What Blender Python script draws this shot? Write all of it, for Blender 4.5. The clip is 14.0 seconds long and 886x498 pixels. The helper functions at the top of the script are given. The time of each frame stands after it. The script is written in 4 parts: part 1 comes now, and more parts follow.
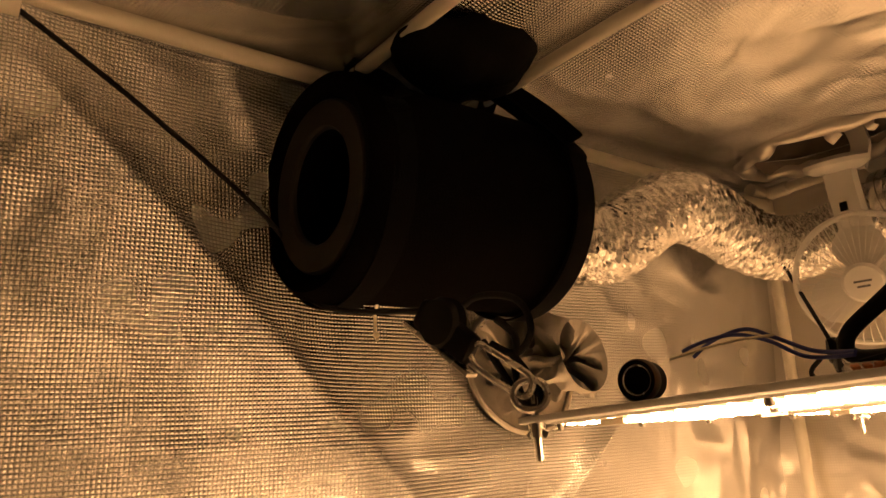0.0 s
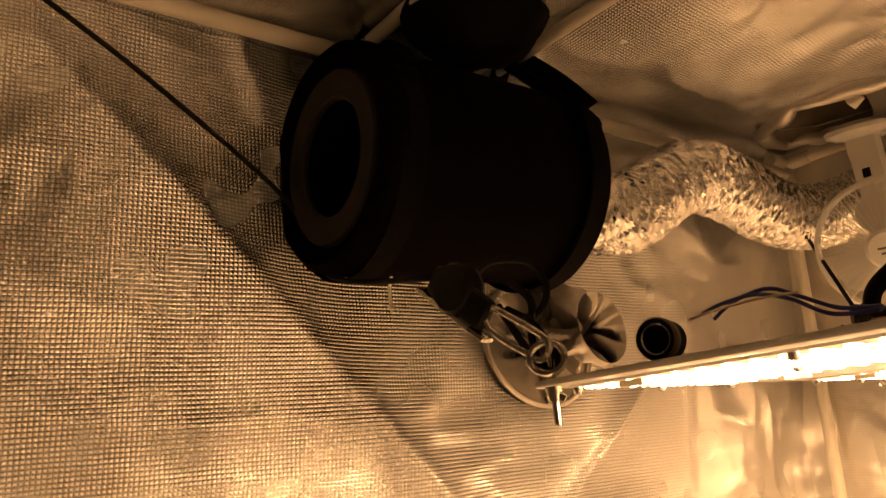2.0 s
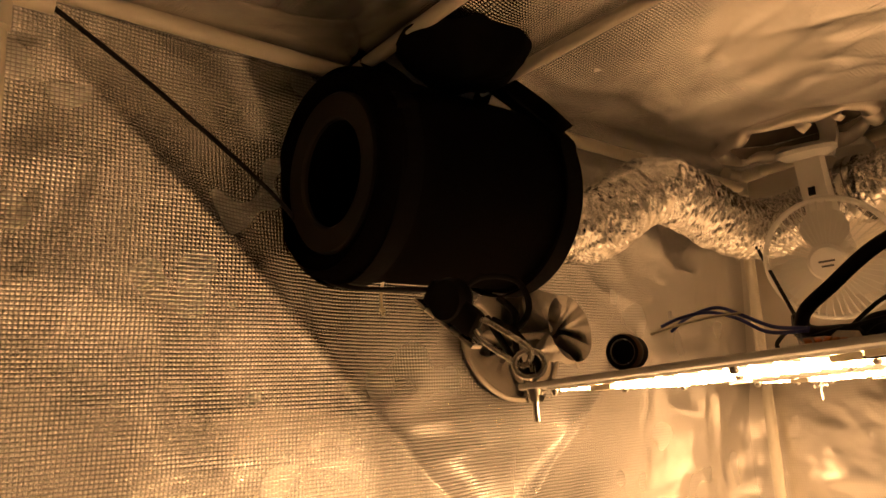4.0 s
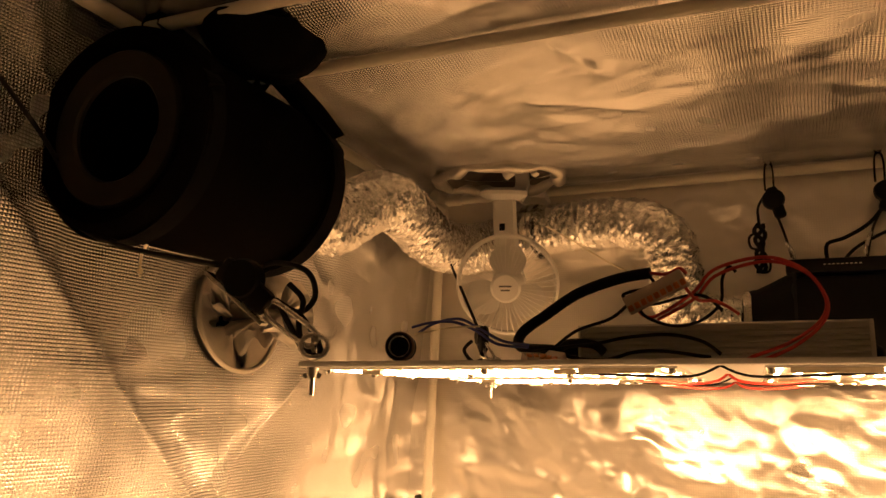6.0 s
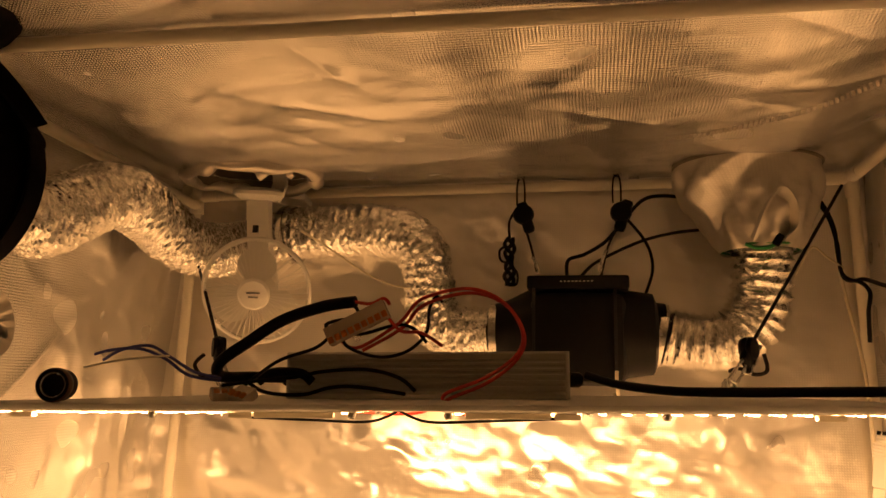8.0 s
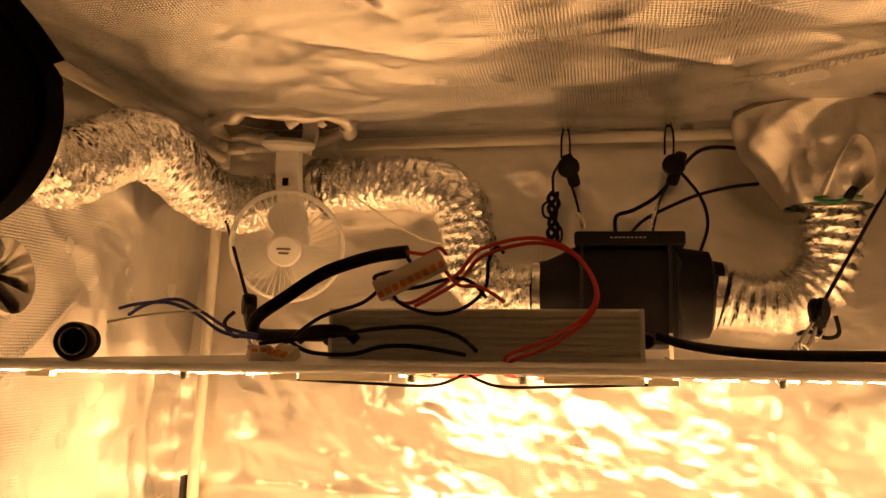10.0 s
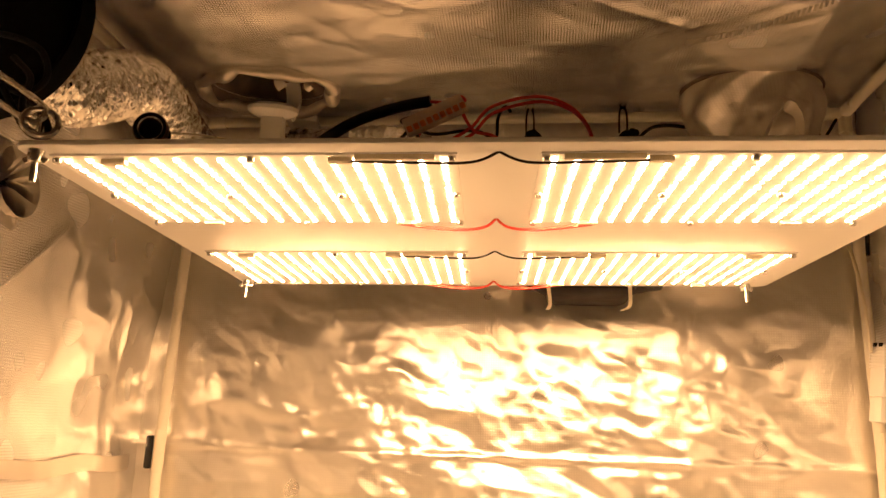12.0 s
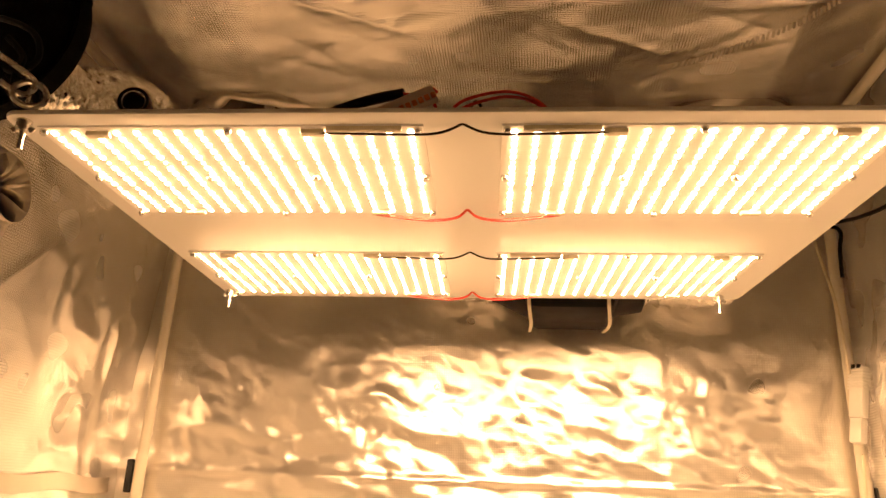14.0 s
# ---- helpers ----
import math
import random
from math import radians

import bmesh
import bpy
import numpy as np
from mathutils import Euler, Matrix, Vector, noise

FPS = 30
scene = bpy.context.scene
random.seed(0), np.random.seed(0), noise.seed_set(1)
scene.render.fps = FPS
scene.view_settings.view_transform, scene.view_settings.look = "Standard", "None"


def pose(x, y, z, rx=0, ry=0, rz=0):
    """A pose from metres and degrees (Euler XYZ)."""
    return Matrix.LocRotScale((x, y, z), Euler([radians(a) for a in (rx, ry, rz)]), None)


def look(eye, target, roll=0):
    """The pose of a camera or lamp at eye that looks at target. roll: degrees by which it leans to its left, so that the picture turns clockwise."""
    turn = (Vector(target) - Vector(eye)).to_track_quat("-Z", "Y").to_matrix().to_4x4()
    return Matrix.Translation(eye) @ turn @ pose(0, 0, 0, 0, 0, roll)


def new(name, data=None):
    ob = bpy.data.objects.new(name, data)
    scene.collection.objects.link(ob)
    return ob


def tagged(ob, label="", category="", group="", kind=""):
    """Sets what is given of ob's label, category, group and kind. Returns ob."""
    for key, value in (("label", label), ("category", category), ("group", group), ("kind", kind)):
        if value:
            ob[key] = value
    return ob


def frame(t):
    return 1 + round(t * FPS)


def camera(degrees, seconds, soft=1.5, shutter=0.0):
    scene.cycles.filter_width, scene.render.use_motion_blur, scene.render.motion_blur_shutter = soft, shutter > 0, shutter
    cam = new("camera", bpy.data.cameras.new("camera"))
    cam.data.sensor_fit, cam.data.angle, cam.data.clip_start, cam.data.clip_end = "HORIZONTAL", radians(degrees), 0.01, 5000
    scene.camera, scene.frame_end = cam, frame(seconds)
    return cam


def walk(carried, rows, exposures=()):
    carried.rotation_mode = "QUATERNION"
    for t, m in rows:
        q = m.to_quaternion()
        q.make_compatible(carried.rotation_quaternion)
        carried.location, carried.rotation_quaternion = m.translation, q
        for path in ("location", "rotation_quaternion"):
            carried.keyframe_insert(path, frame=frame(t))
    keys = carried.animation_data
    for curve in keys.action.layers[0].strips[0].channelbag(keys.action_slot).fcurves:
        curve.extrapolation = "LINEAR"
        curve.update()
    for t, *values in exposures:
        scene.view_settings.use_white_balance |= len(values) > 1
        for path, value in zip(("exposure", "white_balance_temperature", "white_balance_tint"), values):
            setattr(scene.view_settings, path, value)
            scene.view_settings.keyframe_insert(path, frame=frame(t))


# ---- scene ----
cam = camera(60.5, 14.0)
PATH = [
    (0, (0.053, 0.009, 1.624), (-1.487, 1.172, 2.146), -4.0),
    (0.5, (0.043, 0.008, 1.619), (-1.516, 1.16, 2.115), -3.7),
    (1, (0.049, 0.012, 1.616), (-1.527, 1.135, 2.122), -4.0),
    (1.5, (0.027, 0.032, 1.609), (-1.559, 1.155, 2.08), -4.2),
    (2, (0.044, 0.018, 1.612), (-1.532, 1.148, 2.1), -4.7),
    (2.5, (0.085, -0.01, 1.611), (-1.488, 1.138, 2.068), -5.8),
    (2.7, (0.1, -0.007, 1.613), (-1.449, 1.161, 2.101), -6.5),
    (4.8, (0.072, -0.11, 1.629), (-1.365, 1.229, 2.003), 0.7),
    (5, (0.047, -0.128, 1.633), (-1.291, 1.303, 2.036), 0.9),
    (5.5, (0.035, -0.17, 1.624), (-1.046, 1.467, 2.014), 1.1),
    (6, (0.068, -0.199, 1.621), (-0.782, 1.572, 1.993), 1.6),
    (6.5, (0.119, -0.168, 1.626), (-0.619, 1.652, 2.002), 0.7),
    (7, (0.187, -0.133, 1.628), (-0.323, 1.758, 2.034), 1.5),
    (7.5, (0.192, -0.139, 1.636), (-0.117, 1.793, 2.051), 1.2),
    (8, (0.139, -0.131, 1.664), (-0.23, 1.803, 2.016), 1.1),
    (8.2, (0.12, -0.107, 1.68), (-0.318, 1.817, 2.01), 0.8),
    (10.3, (0.093, -0.064, 1.65), (-0.315, 1.877, 1.904), 2.0),
    (10.5, (0.092, -0.088, 1.63), (-0.283, 1.858, 1.897), 1.8),
    (11, (0.079, -0.122, 1.571), (-0.23, 1.833, 1.855), 2.4),
    (11.5, (0.054, -0.121, 1.508), (-0.216, 1.831, 1.851), 2.5),
    (12, (0.038, -0.123, 1.456), (-0.207, 1.811, 1.904), 2.0),
    (12.5, (0.043, -0.128, 1.403), (-0.203, 1.805, 1.852), 1.5),
    (13, (0.05, -0.129, 1.373), (-0.177, 1.785, 1.908), 2.4),
    (13.5, (0.056, -0.125, 1.352), (-0.194, 1.781, 1.906), 1.9),
    (14, (0.065, -0.124, 1.381), (-0.174, 1.766, 1.992), 2.4),
]
walk(cam, [(t, look(eye, target, roll)) for t, eye, target, roll in PATH],
     exposures=[(0, 0.45, 6250, 9), (2.7, 0.38, 6250, 9), (5.0, 0.22, 6300, 9), (6.0, 0.18, 6550, 10), (7.5, 0.24, 7250, 11), (8.2, 0.28, 7200, 11), (9.2, 0.55, 6950, 10), (10.3, 0.88, 6800, 10),
                (10.6, 0.78, 6750, 10), (11.0, 0.30, 6500, 10), (11.5, 0.15, 6250, 9), (12.5, 0.08, 6150, 8), (14, 0.12, 6100, 8)])

# ---- world and exposure ----
scene.view_settings.exposure = 0.0
world = bpy.data.worlds.new("room_dark")
world.use_nodes = True
world.node_tree.nodes["Background"].inputs[0].default_value = (0.9, 0.75, 0.6, 1)
world.node_tree.nodes["Background"].inputs[1].default_value = 0.004
scene.world = world
LED_GLOW = 405.0
LED_COLOUR = (1.0, 0.53, 0.225)


# ---- materials ----
def mat(name, base, rough=0.5, metal=0.0, vary=0.12, scale=30.0, bump=0.15, bump_scale=200.0, coat=0.0, spec=0.5):
    """A plain surface with two scales of variation and fine relief, in object space."""
    m = bpy.data.materials.new(name)
    m.use_nodes = True
    nt = m.node_tree
    b = nt.nodes["Principled BSDF"]
    co = nt.nodes.new("ShaderNodeTexCoord")
    n1, n2 = nt.nodes.new("ShaderNodeTexNoise"), nt.nodes.new("ShaderNodeTexNoise")
    n1.inputs["Scale"].default_value, n1.inputs["Detail"].default_value = scale, 4
    n2.inputs["Scale"].default_value, n2.inputs["Detail"].default_value = bump_scale, 3
    mix = nt.nodes.new("ShaderNodeMix")
    mix.data_type = "RGBA"
    mix.inputs[6].default_value = (*[c * (1 - vary) for c in base], 1)
    mix.inputs[7].default_value = (*[min(1, c * (1 + vary)) for c in base], 1)
    rr = nt.nodes.new("ShaderNodeMapRange")
    rr.inputs[3].default_value, rr.inputs[4].default_value = max(0.02, rough - 0.12), min(1, rough + 0.12)
    bu = nt.nodes.new("ShaderNodeBump")
    bu.inputs["Strength"].default_value, bu.inputs["Distance"].default_value = bump, 0.002
    L = nt.links.new
    L(co.outputs["Object"], n1.inputs["Vector"]), L(co.outputs["Object"], n2.inputs["Vector"])
    L(n1.outputs["Fac"], mix.inputs[0]), L(mix.outputs[2], b.inputs["Base Color"])
    L(n1.outputs["Fac"], rr.inputs[0]), L(rr.outputs[0], b.inputs["Roughness"])
    L(n2.outputs["Fac"], bu.inputs["Height"]), L(bu.outputs[0], b.inputs["Normal"])
    b.inputs["Metallic"].default_value, b.inputs["Coat Weight"].default_value = metal, coat
    b.inputs["Specular IOR Level"].default_value = spec
    return m


def foil(name, pitch=0.0042, rough=0.27, weave=0.6, crinkle=0.14, metal=0.86, base=(0.96, 0.945, 0.92), warp=1.0, even=0.3, plain_from=0.0):
    """Silver laminated tent cloth: a small woven check, soft creases and dull patches. It reads the cloth's own metres."""
    m = bpy.data.materials.new(name)
    m.use_nodes = True
    nt = m.node_tree
    N, L = nt.nodes.new, nt.links.new
    b = nt.nodes["Principled BSDF"]
    uv = N("ShaderNodeUVMap")
    sep = N("ShaderNodeSeparateXYZ")
    L(uv.outputs[0], sep.inputs[0])

    def math_node(op, a, c):
        k = N("ShaderNodeMath")
        k.operation = op
        for s, v in zip(k.inputs, (a, c)):
            if v is None:
                continue
            if isinstance(v, (int, float)):
                s.default_value = v
            else:
                L(v, s)
        return k.outputs[0]

    waves = [math_node("SINE", math_node("MULTIPLY", sep.outputs[i], 2 * math.pi / pitch), None) for i in (0, 1)]
    check = math_node("MINIMUM", math_node("ADD", math_node("MULTIPLY", waves[0], warp), 1 - warp), waves[1])

    def noise_node(scale, detail, rough_=0.5, distort=0.0):
        k = N("ShaderNodeTexNoise")
        k.inputs["Scale"].default_value, k.inputs["Detail"].default_value = scale, detail
        k.inputs["Roughness"].default_value, k.inputs["Distortion"].default_value = rough_, distort
        L(uv.outputs[0], k.inputs["Vector"])
        return k.outputs["Fac"]

    big, mid = noise_node(5, 3, 0.5, 0.6), noise_node(11, 1)
    strength = N("ShaderNodeMapRange")
    strength.inputs[1].default_value, strength.inputs[2].default_value = 0.38, 0.62
    strength.inputs[3].default_value, strength.inputs[4].default_value = weave * even, min(1, weave * (2 - even))
    L(big, strength.inputs[0])
    woven = strength.outputs[0]
    if plain_from:
        # the check is pressed flat towards the rear of the sheet
        flat_end = N("ShaderNodeMapRange")
        flat_end.inputs[1].default_value, flat_end.inputs[2].default_value = plain_from, plain_from + 0.22
        flat_end.inputs[3].default_value, flat_end.inputs[4].default_value = 1.0, 0.12
        L(sep.outputs[0], flat_end.inputs[0])
        woven = math_node("MULTIPLY", woven, flat_end.outputs[0])
    soft = noise_node(24, 2)
    bump1, bump2 = N("ShaderNodeBump"), N("ShaderNodeBump")
    bump1.inputs["Strength"].default_value, bump1.inputs["Distance"].default_value = crinkle, 0.02
    L(soft, bump1.inputs["Height"])
    bump2.inputs["Distance"].default_value = pitch * 0.18
    L(woven, bump2.inputs["Strength"]), L(check, bump2.inputs["Height"]), L(bump1.outputs[0], bump2.inputs["Normal"])
    L(bump2.outputs[0], b.inputs["Normal"])
    ramp = N("ShaderNodeMapRange")
    ramp.inputs[3].default_value, ramp.inputs[4].default_value = rough - 0.06, rough + 0.10
    L(mid, ramp.inputs[0])
    L(ramp.outputs[0], b.inputs["Roughness"])
    mix = N("ShaderNodeMix")
    mix.data_type = "RGBA"
    mix.inputs[6].default_value, mix.inputs[7].default_value = (*[c * 0.86 for c in base], 1), (*[min(0.985, c * 1.03) for c in base], 1)
    L(mid, mix.inputs[0])
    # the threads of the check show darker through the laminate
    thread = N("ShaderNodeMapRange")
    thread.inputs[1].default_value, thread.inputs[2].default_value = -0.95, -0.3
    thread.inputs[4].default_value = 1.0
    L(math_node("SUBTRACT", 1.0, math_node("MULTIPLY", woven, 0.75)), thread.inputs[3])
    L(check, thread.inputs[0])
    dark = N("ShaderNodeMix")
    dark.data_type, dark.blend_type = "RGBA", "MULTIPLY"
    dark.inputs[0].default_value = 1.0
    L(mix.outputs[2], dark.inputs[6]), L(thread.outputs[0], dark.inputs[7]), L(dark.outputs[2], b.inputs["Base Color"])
    b.inputs["Metallic"].default_value = metal
    return m


def glow(name, colour, strength):
    m = bpy.data.materials.new(name)
    m.use_nodes = True
    b = m.node_tree.nodes["Principled BSDF"]
    b.inputs["Base Color"].default_value = (0.9, 0.8, 0.5, 1)
    b.inputs["Emission Color"].default_value, b.inputs["Emission Strength"].default_value = (*colour, 1), strength
    return m


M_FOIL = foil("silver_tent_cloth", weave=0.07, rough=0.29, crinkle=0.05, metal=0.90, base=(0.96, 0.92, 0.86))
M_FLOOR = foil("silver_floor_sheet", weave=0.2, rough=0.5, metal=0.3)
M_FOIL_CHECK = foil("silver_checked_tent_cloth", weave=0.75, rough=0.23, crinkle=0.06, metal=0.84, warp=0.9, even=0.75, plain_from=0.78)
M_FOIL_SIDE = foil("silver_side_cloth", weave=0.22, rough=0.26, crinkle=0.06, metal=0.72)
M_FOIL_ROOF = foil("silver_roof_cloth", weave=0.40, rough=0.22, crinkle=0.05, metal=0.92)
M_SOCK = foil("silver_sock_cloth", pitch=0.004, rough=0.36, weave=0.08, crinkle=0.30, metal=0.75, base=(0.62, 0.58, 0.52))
M_DUCT = mat("duct_foil", (0.88, 0.86, 0.82), 0.17, 1.0, 0.08, 40, 0.25, 160)
M_POLE = mat("cream_pole_enamel", (0.72, 0.68, 0.58), 0.35, 0.0, 0.08, 12, 0.05, 120)
M_JOINT = mat("dark_plastic_joint", (0.010, 0.010, 0.010), 0.45)
M_FILTER = mat("black_filter_felt", (0.003, 0.0024, 0.0021), 0.95, 0.0, 0.3, 60, 0.5, 500, spec=0.02)
M_RIM = mat("black_painted_steel", (0.006, 0.005, 0.0045), 0.7, 0.0, 0.2, 30, 0.08, 200, spec=0.08)
M_RING = mat("dull_galvanised_ring", (0.022, 0.017, 0.014), 0.6, 0.3, 0.3, 25, 0.1, 200, spec=0.3)
M_STRAP = mat("black_webbing", (0.004, 0.0038, 0.0036), 0.85, 0.0, 0.2, 90, 0.5, 700, spec=0.06)
M_BLACK = mat("black_plastic", (0.006, 0.0056, 0.0055), 0.5, 0.0, 0.2, 40, 0.1, 300, spec=0.18)
M_ROPE = mat("black_braided_rope", (0.015, 0.014, 0.013), 0.8, 0.0, 0.3, 400, 0.8, 900, spec=0.25)
M_STEEL = mat("bright_zinc_steel", (0.72, 0.70, 0.66), 0.25, 1.0, 0.1, 60, 0.1, 300)
M_PLATE = mat("white_coated_aluminium", (0.78, 0.77, 0.74), 0.45, 0.0, 0.04, 6, 0.04, 300)
M_PCB = mat("white_circuit_board", (0.90, 0.89, 0.86), 0.5, 0.0, 0.03, 40, 0.03, 400)
M_LED = glow("led_phosphor", LED_COLOUR, LED_GLOW)
M_LED_SIDE = glow("led_phosphor_edge", LED_COLOUR, LED_GLOW * 0.085)
M_ALU = mat("grey_extruded_aluminium", (0.52, 0.50, 0.46), 0.34, 0.6, 0.08, 20, 0.1, 300)
M_WHITE = mat("white_fan_plastic", (0.80, 0.79, 0.75), 0.4, 0.0, 0.04, 20, 0.04, 200)
M_RED = mat("red_wire", (0.55, 0.03, 0.02), 0.4)
M_BLUE = mat("dark_blue_wire", (0.05, 0.06, 0.30), 0.4)
M_CREAM = mat("cream_wire", (0.72, 0.66, 0.52), 0.45)
M_ORANGE = mat("orange_lever_plastic", (0.50, 0.15, 0.03), 0.35)
M_CLEAR = mat("clear_grey_connector_plastic", (0.55, 0.45, 0.36), 0.25)
M_GREEN = mat("green_cord", (0.02, 0.22, 0.06), 0.6)
M_DARKROOM = mat("dim_room_wall", (0.42, 0.39, 0.34), 0.8, 0.0, 0.1, 3, 0.1, 60)
# silver cloth coloured dark to stand in for shade
M_INNER = mat("cloth_painted_shade", (0.16, 0.13, 0.10), 0.7, 0.2)
M_PRINT = mat("grey_print", (0.12, 0.12, 0.12), 0.6)


# ---- helpers for shapes ----
def thing(name, label, category, group="", kind="", at=(0, 0, 0)):
    ob = new(name)
    ob.empty_display_size = 0.02
    ob.matrix_basis = Matrix.Translation(at) if not isinstance(at, Matrix) else at
    return tagged(ob, label, category, group, kind)


def part(name, bm, material, parent, label="", smooth=True):
    """Links a bmesh, whose places are in the parent's own space, as one mesh under a thing or a part."""
    me = bpy.data.meshes.new(name)
    bm.to_mesh(me)
    bm.free()
    for p in me.polygons:
        p.use_smooth = smooth
    if smooth:
        me.set_sharp_from_angle(angle=radians(38))
    me.materials.append(material)
    ob = new(name, me)
    ob.parent = parent
    if label:
        tagged(ob, label)
    return ob


def box(bm, size, m=Matrix(), bevel=0.0):
    g = bmesh.ops.create_cube(bm, size=1.0, matrix=m @ Matrix.Diagonal((*size, 1)))
    if bevel:
        es = {e for v in g["verts"] for e in v.link_edges}
        bmesh.ops.bevel(bm, geom=list(es), offset=bevel, segments=2, profile=0.5, affect="EDGES")
    return bm


def lathe(bm, profile, m=Matrix(), seg=32):
    """Turns (radius, height) pairs round the local z axis."""
    rings = []
    for r, h in profile:
        if r < 1e-6:
            rings.append([bm.verts.new(m @ Vector((0, 0, h)))])
        else:
            rings.append([bm.verts.new(m @ Vector((r * math.cos(2 * math.pi * k / seg), r * math.sin(2 * math.pi * k / seg), h))) for k in range(seg)])
    for a, c in zip(rings, rings[1:]):
        for k in range(seg):
            q = [a[k % len(a)], a[(k + 1) % len(a)], c[(k + 1) % len(c)], c[k % len(c)]]
            q = list(dict.fromkeys(q))
            if len(q) > 2:
                bm.faces.new(q)
    bmesh.ops.recalc_face_normals(bm, faces=bm.faces)
    return bm


def smooth_path(pts, steps=8):
    """A rounded line through the points."""
    P = [Vector(p) for p in pts]
    if len(P) < 3:
        return P
    out = []
    for i in range(len(P) - 1):
        a, b, c, d = P[max(0, i - 1)], P[i], P[i + 1], P[min(len(P) - 1, i + 2)]
        for k in range(steps):
            t = k / steps
            out.append(0.5 * ((2 * b) + (c - a) * t + (2 * a - 5 * b + 4 * c - d) * t * t + (3 * b - a - 3 * c + d) * t ** 3))
    return out + [P[-1]]


def frames_along(P):
    """Unturned cross axes along a line."""
    T = [(P[min(i + 1, len(P) - 1)] - P[max(i - 1, 0)]).normalized() for i in range(len(P))]
    n = T[0].orthogonal().normalized()
    F = []
    for t in T:
        n = (n - t * n.dot(t)).normalized()
        F.append((t, n, t.cross(n)))
    return F


def tube(bm, pts, radius, seg=8, steps=8, caps=True):
    P = smooth_path(pts, steps)
    F = frames_along(P)
    rings = []
    for i, (p, (t, n, b)) in enumerate(zip(P, F)):
        r = radius(i / (len(P) - 1)) if callable(radius) else radius
        rings.append([bm.verts.new(p + r * (math.cos(2 * math.pi * k / seg) * n + math.sin(2 * math.pi * k / seg) * b)) for k in range(seg)])
    for a, c in zip(rings, rings[1:]):
        for k in range(seg):
            bm.faces.new((a[k], a[(k + 1) % seg], c[(k + 1) % seg], c[k]))
    if caps:
        bm.faces.new(rings[0][::-1]), bm.faces.new(rings[-1])
    return bm


def along(a, b):
    """A pose at a whose z axis points to b."""
    a, b = Vector(a), Vector(b)
    return Matrix.Translation(a) @ (b - a).to_track_quat("Z", "Y").to_matrix().to_4x4()


TABLES = {}


def table(seed):
    """One fixed square of random values for each seed."""
    if seed not in TABLES:
        TABLES[seed] = np.random.RandomState(seed).uniform(-1, 1, (64, 64))
    return TABLES[seed]


def lattice(x, y, seed):
    """Smooth random values between -1 and 1, one cell to a unit."""
    r = table(seed)
    xi, yi = np.floor(x).astype(int), np.floor(y).astype(int)
    fx, fy = x - xi, y - yi
    fx, fy = fx * fx * fx * (fx * (6 * fx - 15) + 10), fy * fy * fy * (fy * (6 * fy - 15) + 10)
    g = lambda i, j: r[(xi + i) % 64, (yi + j) % 64]
    return (g(0, 0) * (1 - fx) + g(1, 0) * fx) * (1 - fy) + (g(0, 1) * (1 - fx) + g(1, 1) * fx) * fy


def rumple(x, y, seed, size=0.2, octaves=4, ridged=True):
    """Cloth creases: warped noise with sharp folds, about -1 to 1."""
    wx, wy = x + 0.35 * size * lattice(x / size * 0.8, y / size * 0.8, seed + 50), y + 0.35 * size * lattice(x / size * 0.8, y / size * 0.8, seed + 51)
    out, amp, s = 0, 1.0, size
    for o in range(octaves):
        k = lattice(wx / s + 3.1 * o, wy / s + 7.7 * o, seed + o)
        out = out + amp * ((1 - 2 * np.abs(k)) if ridged and o else k)
        amp, s = amp * 0.5, s * 0.52
    return out / 1.9


def facets(x, y, seed, size=0.14, octaves=3, fall=0.45):
    """Crumpled sheet: flat three-cornered faces that meet in sharp folds, about -1 to 1."""
    out, amp, s = 0, 1.0, size
    for o in range(octaves):
        wx = (x + 0.45 * s * lattice(x / s * 0.9, y / s * 0.9, seed + 20 + o)) / s + 5.3 * o
        wy = (y + 0.45 * s * lattice(x / s * 0.9, y / s * 0.9, seed + 30 + o)) / s + 2.9 * o
        r = table(seed + o)
        i, j = np.floor(wx).astype(int), np.floor(wy).astype(int)
        fx, fy = wx - i, wy - j
        g = lambda a, b: r[(i + a) % 64, (j + b) % 64]
        low = g(0, 0) + fx * (g(1, 0) - g(0, 0)) + fy * (g(0, 1) - g(0, 0))
        high = g(1, 1) + (1 - fx) * (g(0, 1) - g(1, 1)) + (1 - fy) * (g(1, 0) - g(1, 1))
        out = out + amp * np.where(fx + fy < 1, low, high)
        amp, s = amp * fall, s * 0.48
    return out


def creases(u, v, seed, n, w, h, top=2.045, low=0.9, lean=0.0, spread=90, long=0.22, deep=0.004, thin=1.0):
    """Single sharp folds scattered over a cloth, each a short ridge or groove that fades out at its ends."""
    r = np.random.RandomState(seed)
    out = np.zeros_like(u)
    for _ in range(n):
        cu, cv, a = r.uniform(0, w), r.uniform(low, top), math.radians(lean + r.uniform(-spread, spread))
        ln, wd, ht = r.uniform(0.5, 1.3) * long, thin * r.uniform(0.009, 0.022), r.uniform(-1, 1) * deep
        du, dv = u - cu, v - cv
        s, q = du * math.cos(a) + dv * math.sin(a), -du * math.sin(a) + dv * math.cos(a)
        q = q + 0.15 * s * s / ln * r.uniform(-1, 1)
        out += ht * np.exp(-np.abs(q) / wd) * np.exp(-(s / (0.5 * ln)) ** 4)
    return out


